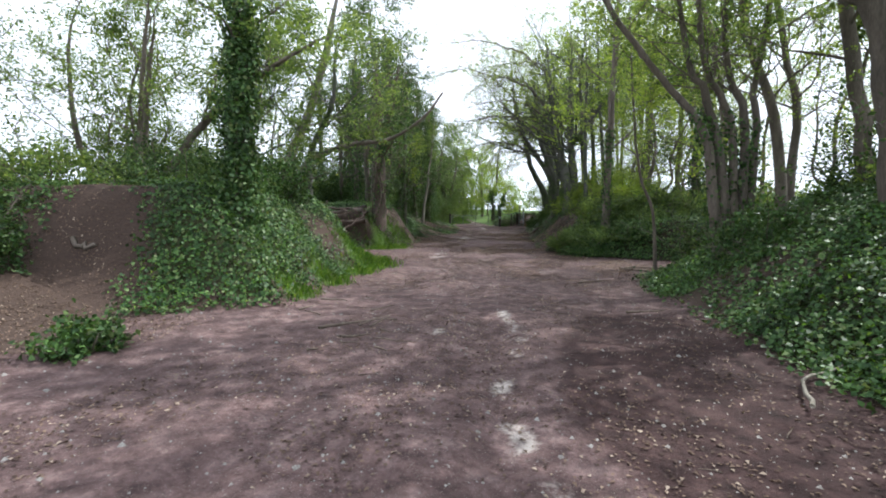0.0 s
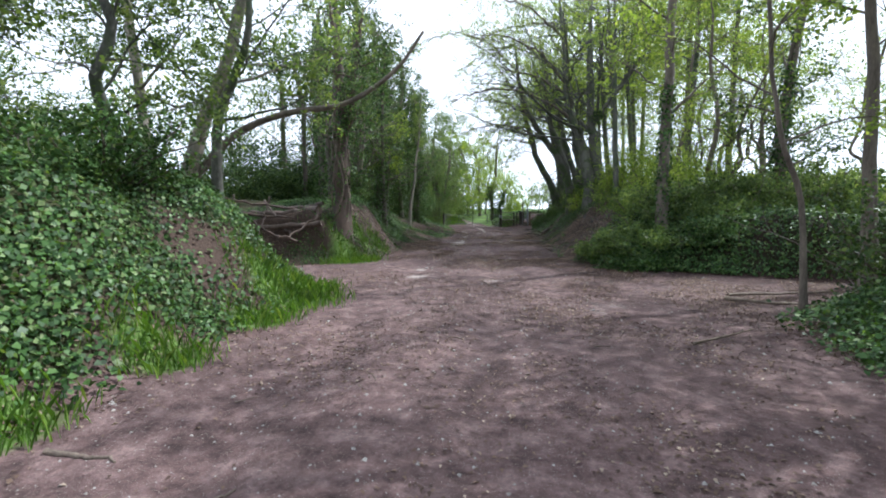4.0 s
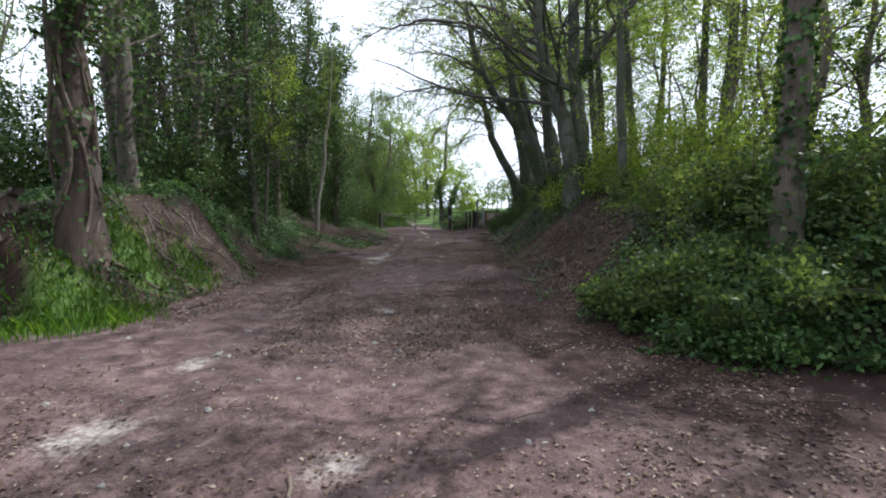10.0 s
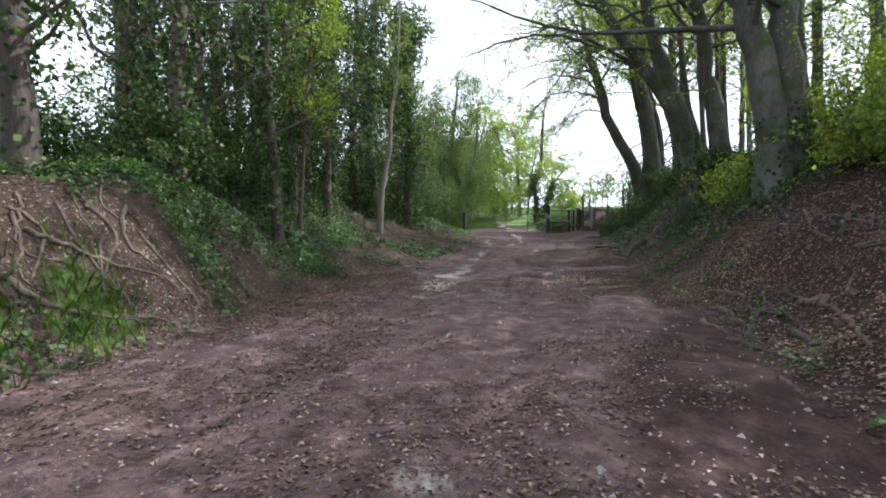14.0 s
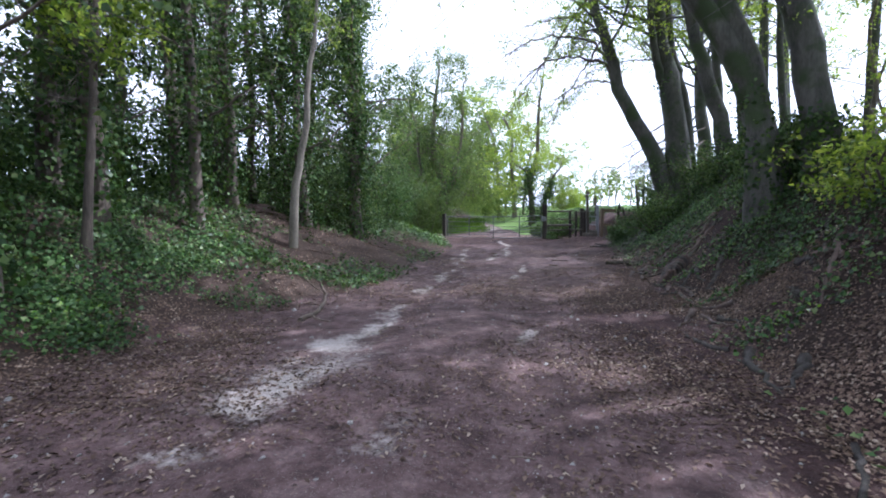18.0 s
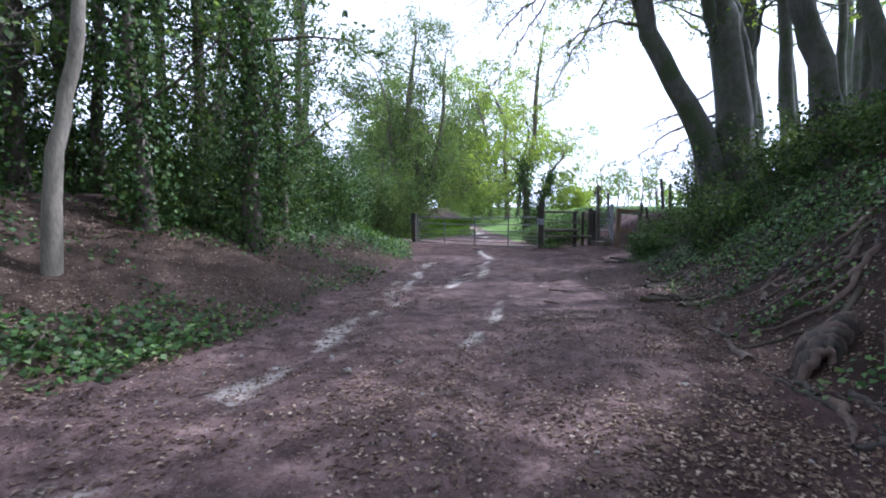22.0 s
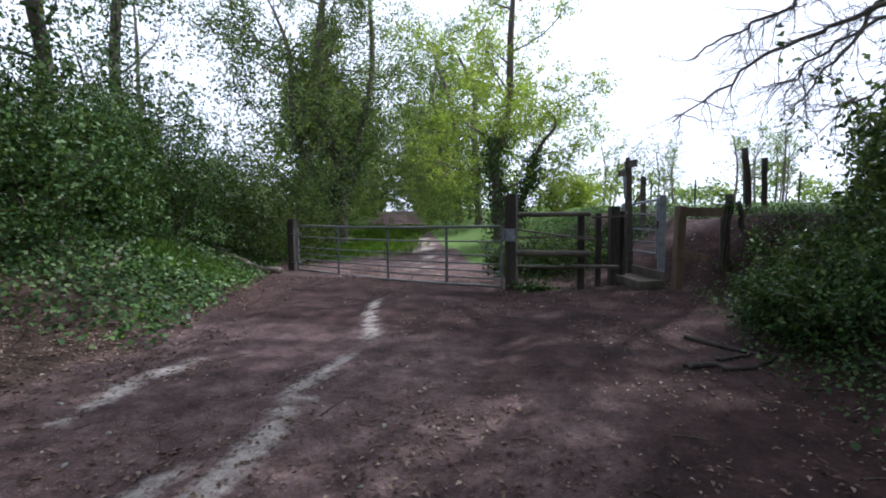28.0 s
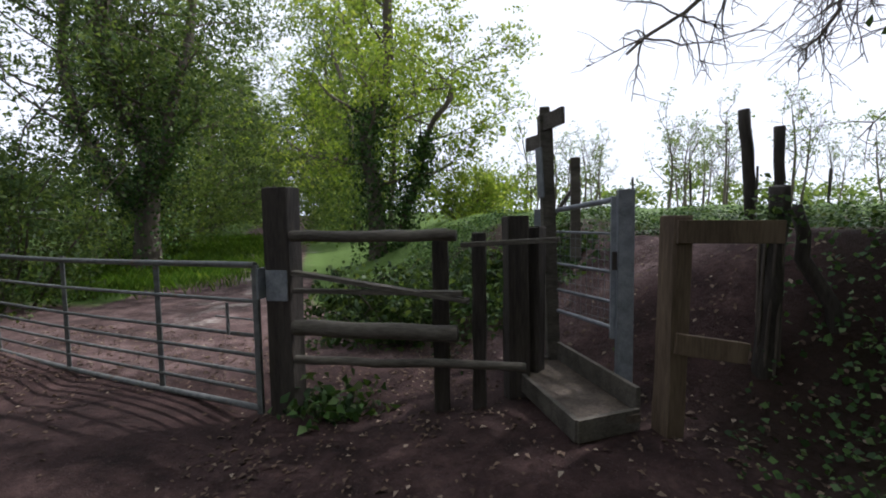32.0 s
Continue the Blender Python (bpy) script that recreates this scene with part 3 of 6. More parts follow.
def tree(name, stems, label, category="tree", bark=M_BARK, leaf=M_MID, limbs=14, limb_len=3.0, start=0.35, subs=6, twigs=3, n_leaves=9000, leaf_size=0.09,
         spread=0.14, lift=0.05, ivy=0, ivy_to=1.0, ivy_out=0.16, flare=1.35, seg=10, lean_limbs=None, group="", bare=0.0, rough=0.04, ivy_mat=None, droop=0.0, crook=0.0):
    """stems: list of (points, radius at the foot, radius at the top)."""
    foot = np.asarray(stems[0][0][0], float)
    root = thing(name, tuple(foot), label, category, group)
    fine, tips, ivy_pts, ivy_nor = Tubes(), [], [], []
    for si, (pts, ra, rb) in enumerate(stems):
        line = curve(pts, 16)
        line[1:-1] += rng.normal(size=(14, 3)) * ra * 0.12
        u = np.linspace(0, 1, 16)
        rad = ra + (rb - ra) * u
        if pts[0][2] < h1(pts[0][0], pts[0][1]) - 0.2:
            rad[:4] *= np.array([flare * 1.1, flare, 1 + (flare - 1) * 0.45, 1 + (flare - 1) * 0.12])
        rad[-3:] *= np.array([0.75, 0.5, 0.2])
        if crook:
            ph = rng.uniform(0, 6.28, 4)
            line[:, 0] += crook * u * (np.sin(u * 7 + ph[0]) + 0.5 * np.sin(u * 15 + ph[1]))
            line[:, 1] += crook * u * (np.sin(u * 6 + ph[2]) + 0.5 * np.sin(u * 14 + ph[3]))
        tb = Tubes()
        tb.add(line, rad, seg, rough)
        part_mesh("trunk" if si == 0 else "stem", tb.mesh("trunk", bark, foot), root)
        if ivy:
            m = int(ivy / len(stems))
            q = rng.uniform(0, ivy_to, m) ** 0.9 * 15
            k = np.minimum(q.astype(int), 14)
            c = line[k] + (line[k + 1] - line[k]) * (q - k)[:, None]
            th = rng.uniform(0, 2 * np.pi, m)
            nor = np.stack([np.cos(th), np.sin(th), np.zeros(m)], 1)
            bulge = 0.6 + 0.8 * np.abs(np.sin(q * 1.7 + 3 * np.sin(th * 2 + si)))
            c = c + nor * (rad[k] + np.abs(rng.normal(size=m)) * ivy_out * bulge)[:, None]
            c[:, 2] += rng.normal(size=m) * 0.1
            ivy_pts.append(c)
            ivy_nor.append(nor)
        nl = max(1, int(limbs / len(stems)))
        for li in range(nl):
            t = start + (1 - start) * (li + rng.uniform(0.1, 0.9)) / nl
            k = min(int(t * 15), 14)
            p = line[k] + (line[k + 1] - line[k]) * (t * 15 - k)
            az = li * 2.4 + si * 1.3 + rng.uniform(-0.4, 0.4)
            d = np.array([np.cos(az), np.sin(az), rng.uniform(0.15, 0.8)])
            if lean_limbs is not None:
                d = d + np.asarray(lean_limbs) * rng.uniform(0.3, 1.0)
            ll = limb_len * rng.uniform(0.6, 1.15) * (1.1 - 0.5 * t)
            lp, lr = grow(p, d, ll, max(rad[k] * rng.uniform(0.2, 0.38), 0.02), 8, lift, 0.16)
            lt = Tubes()
            lt.add(lp, lr, 6, 0.03)
            part_mesh("limb", lt.mesh("limb", bark, foot), root)
            for sj in range(subs):
                a = rng.uniform(0.25, 1.0)
                k2 = min(int(a * 8), 7)
                sp = lp[k2] + (lp[k2 + 1] - lp[k2]) * (a * 8 - k2)
                sd = unit(lp[k2 + 1] - lp[k2]) + rng.normal(size=3) * 0.65
                bp, br = grow(sp, sd, ll * rng.uniform(0.25, 0.5), max(lr[k2] * 0.45, 0.008), 4, lift * 0.8 - droop, 0.22)
                fine.add(bp, br, 3, 0, False)
                tips.append(bp[2:])
                for tj in range(twigs):
                    k3 = rng.integers(1, 5)
                    td = unit(bp[k3] - bp[k3 - 1]) + rng.normal(size=3) * 0.8
                    tp, tr_ = grow(bp[k3], td, ll * rng.uniform(0.1, 0.24), 0.006, 2, 0.02 - droop, 0.3)
                    fine.add(tp, tr_, 3, 0, False)
                    tips.append(tp)
    if fine.f:
        part_mesh("twig", fine.mesh("twig", bark, foot), root)["kind"] = "stuff"
    if tips and n_leaves:
        tips = np.concatenate(tips)
        if bare:
            tips = tips[rng.random(len(tips)) > bare]
        clump = tips[rng.integers(0, len(tips), max(n_leaves // 9, 1))] + rng.normal(size=(max(n_leaves // 9, 1), 3)) * spread * 1.3
        c = np.repeat(clump, 9, 0) + rng.normal(size=(len(clump) * 9, 3)) * spread * np.array([0.6, 0.6, 0.4])
        part_mesh("crown", leaf_mesh("crown", c, leaf_size, leaf, foot, up=0.35), root)["kind"] = "stuff"
    if ivy:
        part_mesh("ivy", leaf_mesh("ivy", np.concatenate(ivy_pts), 0.085, ivy_mat or M_IVY, foot, up=0.45, shape=0.9, facing=np.concatenate(ivy_nor)), root, "dark glossy climbing ivy")["kind"] = "stuff"
    return root


def shrub(name, x, y, w, d, h, n, leaf, label, size=0.07, stems=16, z=None, category="shrub", up=0.3, stem_mat=None, dense=0.0):
    z0 = h1(x, y) if z is None else z
    root = thing(name, (x, y, z0), label, category)
    tb, tips = Tubes(), []
    for _ in range(stems):
        a, q = rng.uniform(0, 2 * np.pi), rng.uniform(0, 0.6)
        p0 = np.array([x + np.cos(a) * w * q * 0.5, y + np.sin(a) * d * q * 0.5, z0])
        p0[2] = h1(p0[0], p0[1]) - 0.05
        dr = np.array([np.cos(a) * w * 0.6, np.sin(a) * d * 0.6, h * rng.uniform(0.7, 1.5)])
        p, r = grow(p0, dr, np.linalg.norm(dr) * rng.uniform(0.6, 0.95), rng.uniform(0.012, 0.03), 6, 0.0, 0.18)
        tb.add(p, r, 5, 0.03, False)
        tips.append(p[1:])
        for _ in range(6):
            k = rng.integers(1, 7)
            p2, r2 = grow(p[k], unit(p[k] - p[k - 1]) + rng.normal(size=3) * 0.7, h * rng.uniform(0.2, 0.5), 0.008, 4, 0.02, 0.25)
            tb.add(p2, r2, 4, 0, False)
            tips.append(p2)
    part_mesh("branch", tb.mesh("branch", stem_mat or M_BARK, (x, y, z0)), root)["kind"] = "stuff"
    tips = np.concatenate(tips)
    c = tips[rng.integers(0, len(tips), n)] + rng.normal(size=(n, 3)) * np.array([w, d, h]) * 0.05
    if dense:
        m = int(n * dense)
        d3 = rng.normal(size=(m, 3))
        d3[:, 2] = np.abs(d3[:, 2])
        d3 /= np.linalg.norm(d3, axis=1, keepdims=True)
        bump = 1 + 0.22 * np.sin(d3[:, 0] * 5 + x) * np.sin(d3[:, 1] * 6 + y) + 0.14 * np.sin(d3[:, 2] * 9 + d3[:, 0] * 11)
        q = rng.uniform(0.55, 1.0, m) ** 0.6 * bump
        dome = np.array([x, y, z0]) + d3 * q[:, None] * np.array([w * 0.6, d * 0.6, h * 0.95])
        dome = dome[rng.integers(0, max(m // 22, 1), m)] + rng.normal(size=(m, 3)) * 0.1
        c = np.concatenate([c[m:], dome])
    c[:, 2] = np.maximum(c[:, 2], height(c[:, 0], c[:, 1]) + 0.03)
    part_mesh("foliage", leaf_mesh("foliage", c, size, leaf, (x, y, z0), up=up), root)["kind"] = "stuff"
    return root


def P(x, y, z=None, dz=0.0):
    return (x, y, (h1(x, y) - 0.8 if z is None else z) + dz)


def build_trees():
    beech = dict(bark=M_BEECH, leaf=M_SPRING, limbs=21, limb_len=6.0, start=0.46, subs=9, twigs=5, leaf_size=0.105, spread=0.16, lift=0.03, flare=1.22, ivy=1400, ivy_to=0.16, ivy_out=0.1, ivy_mat=M_IVYDARK)
    row = "grey beeches along the bank top"
    lab = "tall smooth grey-green beech trunk leaning over the track"
    tree("beech_tree", [([P(5.75, 37.0), (5.05, 36.9, 3.5), (4.0, 36.65, 5.4), (3.35, 36.6, 7.6), (2.75, 36.5, 9.6), (2.2, 36.3, 12.5)], 0.33, 0.13),
                        ([P(5.95, 37.2), (5.6, 37.3, 5.8), (5.1, 37.35, 8.3), (4.6, 37.5, 14)], 0.46, 0.2), ([P(6.5, 37.75), (6.0, 37.8, 5.9), (5.5, 37.8, 7.9), (5.1, 37.9, 13)], 0.24, 0.12),
                        ([(5.5, 37.3, 5.6), (4.95, 37.0, 7.4), (4.6, 36.8, 10.5)], 0.18, 0.1)],
         "cluster of thick smooth grey beech stems leaning over the track", group=row, **{**beech, "leaf_size": 0.1, "twigs": 7, "limbs": 26, "start": 0.55}, n_leaves=22000, lean_limbs=(-1.0, -0.4, -0.3), droop=0.06)
    tree("beech_tree", [([P(7.15, 34.5), (6.75, 34.5, 4.3), (6.25, 34.45, 5.8), (5.6, 34.4, 8.5), (5.0, 34.3, 13)], 0.27, 0.13), ([P(7.5, 33.6), (7.2, 33.6, 4.5), (6.75, 33.6, 6.5), (6.2, 33.5, 12)], 0.16, 0.08)],
         "pair of tall grey beech stems on the bank top", group=row, **{**beech, "leaf_size": 0.1, "start": 0.6}, n_leaves=14000, lean_limbs=(-0.8, -0.2, -0.1))
    tree("beech_tree", [([P(6.95, 28.45), (6.1, 28.3, 4.0), (5.1, 28.05, 5.65), (4.25, 27.8, 6.95), (3.4, 27.6, 9.0), (2.9, 27.5, 12.5)], 0.25, 0.1), ([P(6.5, 28.25), (6.26, 28.3, 3.5), (5.7, 28.26, 5.6), (5.15, 28.2, 7.1), (4.4, 28.1, 12.5)], 0.27, 0.13)],
         "pair of crossing grey beech stems leaning hard over the track", group=row, **{**beech, "limb_len": 6.0, "leaf_size": 0.085, "start": 0.6}, n_leaves=3200, lean_limbs=(-0.9, -0.3, -0.1))
    tree("beech_tree", [([P(7.4, 27.95), (6.95, 28.0, 4.4), (6.5, 28.0, 6.5), (5.8, 28.0, 13)], 0.3, 0.15)],
         "thick straight grey beech trunk on the bank edge", group=row, **{**beech, "leaf_size": 0.1, "start": 0.62}, n_leaves=9000, lean_limbs=(0.2, -0.2, 0.2))
    tree("beech_tree", [([P(7.55, 23.7), (7.2, 23.85, 3.9), (6.85, 23.85, 5.3), (6.3, 23.8, 6.9), (5.6, 23.6, 13)], 0.34, 0.17), ([P(7.8, 23.9), (7.56, 24.1, 5.0), (7.36, 24.2, 6.7), (7.2, 24.3, 13)], 0.31, 0.16),
                        ([(7.5, 24.1, 6.2), (8.6, 23.4, 7.6), (10.2, 22.6, 10.0)], 0.16, 0.08)],
         "forked mossy beech with two thick stems on the bank top", group=row, **{**beech, "limbs": 34, "limb_len": 9.0, "leaf_size": 0.085, "start": 0.4}, n_leaves=5000, lean_limbs=(-1.1, -0.6, 0.1))
    tree("beech_tree", [([P(7.7, 43.2), (7.6, 43.2, 4), (7.2, 43.1, 8), (6.9, 43, 14)], 0.36, 0.18)], "spreading beech with low hanging twigs beside the fence", group=row,
         **{**beech, "limbs": 24, "leaf_size": 0.12, "start": 0.58, "limb_len": 7.0, "lift": 0.09}, n_leaves=7000, lean_limbs=(-0.9, -0.3, 0.1))
    # beeches behind the edge; the outer ones are unseen, added to block sun and sky
    for x, y, r, lx, h in [(8.6, 25.6, 0.17, -0.9, 14), (9.3, 28.6, 0.2, -0.8, 15), (9.8, 25.0, 0.16, -0.9, 14), (8.9, 35.6, 0.14, -0.7, 14), (10.6, 31.0, 0.2, -0.6, 15), (8.4, 20.6, 0.14, -0.3, 12), (11.5, 22.5, 0.18, 0.4, 14),
                           (8.8, 37.6, 0.15, -0.4, 14), (12.5, 27, 0.2, 0, 15), (13.8, 24.2, 0.18, 0.1, 14), (7.9, 39.6, 0.24, -0.8, 13), (8.8, 40.6, 0.2, -0.7, 13), (9.7, 41.4, 0.17, -0.5, 13), (11.4, 45.0, 0.22, -0.4, 14), (10.6, 47.6, 0.24, -1.4, 15), (12.8, 49.0, 0.22, -0.8, 15), (12.6, 33.4, 0.2, 0.2, 15), (11.8, 38.0, 0.2, 0.0, 15)]:
        tree("beech_tree", [([P(x, y), (x + lx * 0.5, y + 0.1, h * 0.45), (x + lx * 1.2, y, h)], r, r * 0.45)], "slender grey beech standing behind the bank edge, some added unseen for shade", group=row,
             **{**beech, "limbs": 13, "limb_len": 4.6, "subs": 7, "leaf_size": 0.12, "start": 0.6}, n_leaves=2500 if x < 10.4 or y > 44 else 9500)
    # bare branches that hang over the gate
    def hanging(root, pts, r, n_sub, reach, sag, n_leaf=0):
        o = np.array(root.location)
        line = curve(pts, 22)
        line[1:] += rng.normal(size=(21, 3)) * 0.04
        lt = Tubes()
        lt.add(line, np.linspace(r, r * 0.25, 22), 7, 0.05)
        lm = part_mesh("limb", lt.mesh("limb", M_BARK, o), root, "low bare hanging limb")
        tw, ends = Tubes(), []
        for _ in range(n_sub):
            k = int(rng.integers(3, 21))
            d = unit(line[k + 1] - line[k - 1]) * 0.8 + rng.normal(size=3) * 0.55
            q, rr = grow(line[k], d, reach * rng.uniform(0.4, 1.0), r * 0.2, 8, -sag, 0.2)
            tw.add(q, np.maximum(rr, 0.004), 4, 0, False)
            ends.append(q[3:])
            for _ in range(5):
                j = int(rng.integers(2, 8))
                q2, r2 = grow(q[j], unit(q[j] - q[j - 1]) + rng.normal(size=3) * 0.6, reach * rng.uniform(0.12, 0.4), 0.006, 5, -sag * 0.7, 0.25)
                tw.add(q2, np.maximum(r2, 0.003), 3, 0, False)
                ends.append(q2[2:])
        part_mesh("twig", tw.mesh("twig", M_BARK, o), lm)["kind"] = "stuff"
        if n_leaf:
            e = np.concatenate(ends)
            part_mesh("leaf", leaf_mesh("leaf", e[rng.integers(0, len(e), n_leaf)] + rng.normal(size=(n_leaf, 3)) * 0.05, 0.075, M_SPRING, o), lm)["kind"] = "stuff"
    gate_beech = [o for o in scene.objects if o.name.startswith("beech_tree")]
    near = min(gate_beech, key=lambda o: (o.location - Vector((7.7, 43.2, 2))).length)
    for line, r, k in [([(7.5, 43.2, 5.6), (6.2, 42.9, 5.0), (5.2, 42.6, 4.6), (4.2, 42.3, 3.95), (3.2, 42.0, 3.2)], 0.06, 34), ([(7.6, 43.0, 5.4), (6.4, 41.9, 4.7), (5.4, 41.4, 4.1), (4.5, 41.0, 3.4)], 0.05, 34),
                       ([(7.5, 42.8, 4.7), (6.6, 41.3, 4.0), (5.9, 40.9, 3.4), (5.3, 40.7, 2.95)], 0.045, 30), ([(7.4, 43.2, 6.6), (5.6, 42.2, 5.4), (4.4, 41.6, 4.7), (3.3, 41.4, 4.1)], 0.05, 36), ([(7.4, 43.2, 6.4), (6.6, 43.6, 5.0), (6.0, 43.8, 4.1), (5.6, 43.9, 3.4)], 0.05, 30)]:
        hanging(near, line, r, k, 1.25, 0.05)
    clump = min(gate_beech, key=lambda o: (o.location - Vector((5.75, 37.0, 2))).length)
    for line, r, k in [([(3.9, 36.65, 5.7), (3.35, 36.5, 6.8), (2.7, 36.3, 7.15), (1.8, 35.95, 7.25), (0.7, 35.5, 6.8), (0.1, 35.15, 5.9)], 0.07, 34), ([(3.5, 36.6, 7.0), (2.6, 36.4, 7.9), (1.4, 36.1, 8.1), (0.2, 35.8, 7.8), (-0.8, 35.4, 7.0)], 0.06, 34),
                       ([(3.4, 36.6, 7.6), (2.4, 36.9, 8.8), (1.2, 37.2, 9.2), (-0.2, 37.4, 9.0)], 0.06, 30), ([(3.7, 36.6, 6.2), (2.9, 36.2, 6.3), (2.1, 35.8, 6.0), (1.4, 35.5, 5.4)], 0.04, 26),
                       ([(3.2, 36.6, 8.0), (2.2, 38.2, 7.2), (1.2, 39.4, 6.2), (0.5, 40.6, 5.3)], 0.045, 28), ([(2.7, 36.5, 9.6), (1.0, 38.0, 8.2), (-0.4, 39.4, 7.0), (-1.6, 40.6, 6.1)], 0.045, 28)]:
        hanging(clump, line, r, k, 1.7, 0.07, 500)
    crossing = min(gate_beech, key=lambda o: (o.location - Vector((6.95, 28.45, 2))).length)
    for line, r, k in [([(5.2, 28.1, 5.5), (4.7, 27.95, 5.9), (3.6, 27.65, 6.6), (2.3, 27.2, 6.85), (1.0, 26.75, 6.7), (-0.1, 26.3, 6.3)], 0.08, 34), ([(4.3, 27.8, 6.9), (3.2, 27.4, 7.9), (1.9, 27.0, 8.3), (0.6, 26.6, 8.2)], 0.06, 30),
                       ([(5.2, 28.2, 7.0), (4.2, 28.6, 8.0), (3.0, 29.0, 8.4), (1.6, 29.4, 8.2)], 0.06, 30)]:
        hanging(crossing, line, r, k, 1.6, 0.04, 1000)
    forked = min(gate_beech, key=lambda o: (o.location - Vector((7.55, 23.7, 2))).length)
    for line, r, k in [([(6.6, 23.85, 6.2), (5.2, 23.3, 7.2), (3.4, 22.8, 7.8), (1.7, 22.4, 7.7), (0.4, 22.0, 7.2)], 0.08, 36), ([(6.3, 23.8, 7.4), (4.6, 24.5, 8.8), (2.6, 25.0, 9.4), (0.8, 25.2, 9.2)], 0.07, 34),
                       ([(6.2, 23.8, 8.0), (4.8, 22.4, 9.4), (3.2, 21.2, 9.9), (1.6, 20.2, 9.7)], 0.07, 34)]:
        hanging(forked, line, r, k, 1.7, 0.03, 900)
    for line in ([(5.9, 23.7, 10.5), (4.2, 22.6, 11.6), (2.2, 21.6, 12.2), (0.2, 20.8, 12.0)], [(5.8, 23.7, 11.0), (4.4, 25.5, 12.0), (2.4, 27.0, 12.4), (0.4, 28.0, 12.0)]):
        hanging(forked, line, 0.07, 40, 2.2, 0.03, 1900)
    for line in ([(4.4, 28.1, 11.0), (2.8, 29.0, 12.0), (1.0, 30.0, 12.2), (-0.8, 31.0, 11.6)], [(3.2, 27.6, 10.0), (1.8, 26.0, 11.2), (0.2, 24.8, 11.6), (-1.4, 24.0, 11.2)]):
        hanging(crossing, line, 0.06, 40, 2.2, 0.03, 1900)
    # trees about the right-hand clearing
    tree("ash_tree", [([P(9.05, 13.9), (9.05, 13.8, 4.1), (9.1, 13.7, 8), (9.2, 13.6, 12)], 0.17, 0.1)], "straight ivy-wrapped trunk above the bramble bank", bark=M_BARK, leaf=M_MID, limbs=12,
         limb_len=3.2, n_leaves=4500, ivy=1300, ivy_to=0.4, ivy_out=0.04, leaf_size=0.08)
    tree("thin_tree", [([P(10.15, 7.5), (9.95, 7.4, 1.7), (9.55, 7.2, 2.8), (9.25, 7.1, 4.6), (8.9, 6.9, 8.5)], 0.05, 0.025)], "thin leaning young tree at the foot of the bank", bark=M_BARK, limbs=6,
         limb_len=2.8, start=0.45, subs=6, n_leaves=3500, leaf_size=0.08, leaf=M_SPRING)
    tree("hazel_tree", [([P(11.2, 5.1), (10.66, 5.05, 3.4), (10.0, 4.97, 4.55), (9.35, 4.86, 5.4), (8.2, 4.7, 7.0), (7.2, 4.6, 9.5)], 0.11, 0.05), ([P(11.35, 5.15), (10.93, 5.14, 3.6), (10.44, 5.11, 4.75), (10.15, 5.1, 5.5), (9.4, 5.0, 9.5)], 0.12, 0.05),
                        ([P(11.45, 5.2), (11.21, 5.22, 3.6), (10.9, 5.23, 4.75), (10.6, 5.22, 5.5), (10.1, 5.2, 10)], 0.1, 0.05), ([P(11.6, 5.2), (11.47, 5.32, 3.9), (11.16, 5.36, 5.3), (10.9, 5.4, 10)], 0.12, 0.05),
                        ([P(11.7, 5.25), (11.75, 5.4, 3.9), (11.8, 5.5, 5.3), (11.9, 5.6, 9.5)], 0.1, 0.05)],
         "dark many-stemmed tree fanning out over the track", bark=M_BARK, leaf=M_MID, limbs=30, limb_len=3.2, crook=0.12, n_leaves=9000, leaf_size=0.085, lean_limbs=(-0.4, 0.1, 0.2), start=0.45, ivy=1500, ivy_to=0.3, ivy_out=0.06)
    for (x, y, tx, r) in [(14.0, 9.4, 12.6, 0.17), (12.8, 11.0, 11.9, 0.13), (15.0, 12.0, 14.6, 0.16)]:
        tree("hazel_tree", [([P(x, y), ((x + tx) / 2 + 0.3, y, 4.9), (tx, y, 7.6), (tx - 0.6, y, 11)], r, r * 0.5)], "dark leaning slender tree behind the bank", bark=M_BARK, leaf=M_MID, limbs=16, limb_len=4.2, crook=0.2,
             n_leaves=4600, leaf_size=0.085, lean_limbs=(-0.3, -0.1, 0.2))
    tree("oak_tree", [([P(13.3, 2.6), (12.9, 2.5, 3.6), (12.5, 2.5, 5.2), (11.7, 2.5, 8), (10.6, 2.4, 11)], 0.27, 0.14)], "thick smooth trunk leaning in from the bank", bark=M_BARK, leaf=M_MID, limbs=14, limb_len=4.2,
         n_leaves=12000, leaf_size=0.11, start=0.45, lean_limbs=(-0.6, 0, 0))
    for x, y in [(12.6, -2.0), (14.6, -5.0), (14.2, 5.6)]:
        tree("oak_tree", [([P(x, y), (x - 0.3, y, 4), (x - 1.0, y, 8), (x - 1.4, y, 12)], 0.2, 0.08)], "dark trunk with a full crown on the bank top", bark=M_BARK, leaf=M_MID, limbs=13, limb_len=4.0, start=0.4, n_leaves=15000, leaf_size=0.11, lean_limbs=(-0.5, 0, 0))
    # the ivy-clad side
    clad = dict(bark=M_BARK, leaf=M_IVYDARK, limbs=14, limb_len=2.4, start=0.25, subs=7, twigs=4, leaf_size=0.12, spread=0.17, crook=0.22)
    stand = "ivy-clad trunks along the bank"
    tree("ivy_tree", [([P(0.75, 1.1), (0.7, 1.2, 3), (0.85, 1.2, 5.5), (0.8, 1.2, 9)], 0.17, 0.1)], "trunk thickly wrapped in ivy on the leafy bank", bark=M_BARK, leaf=M_MID, limbs=9, limb_len=2.4, start=0.5,
         n_leaves=4000, ivy=12000, ivy_to=0.9, ivy_out=0.17, group=stand)
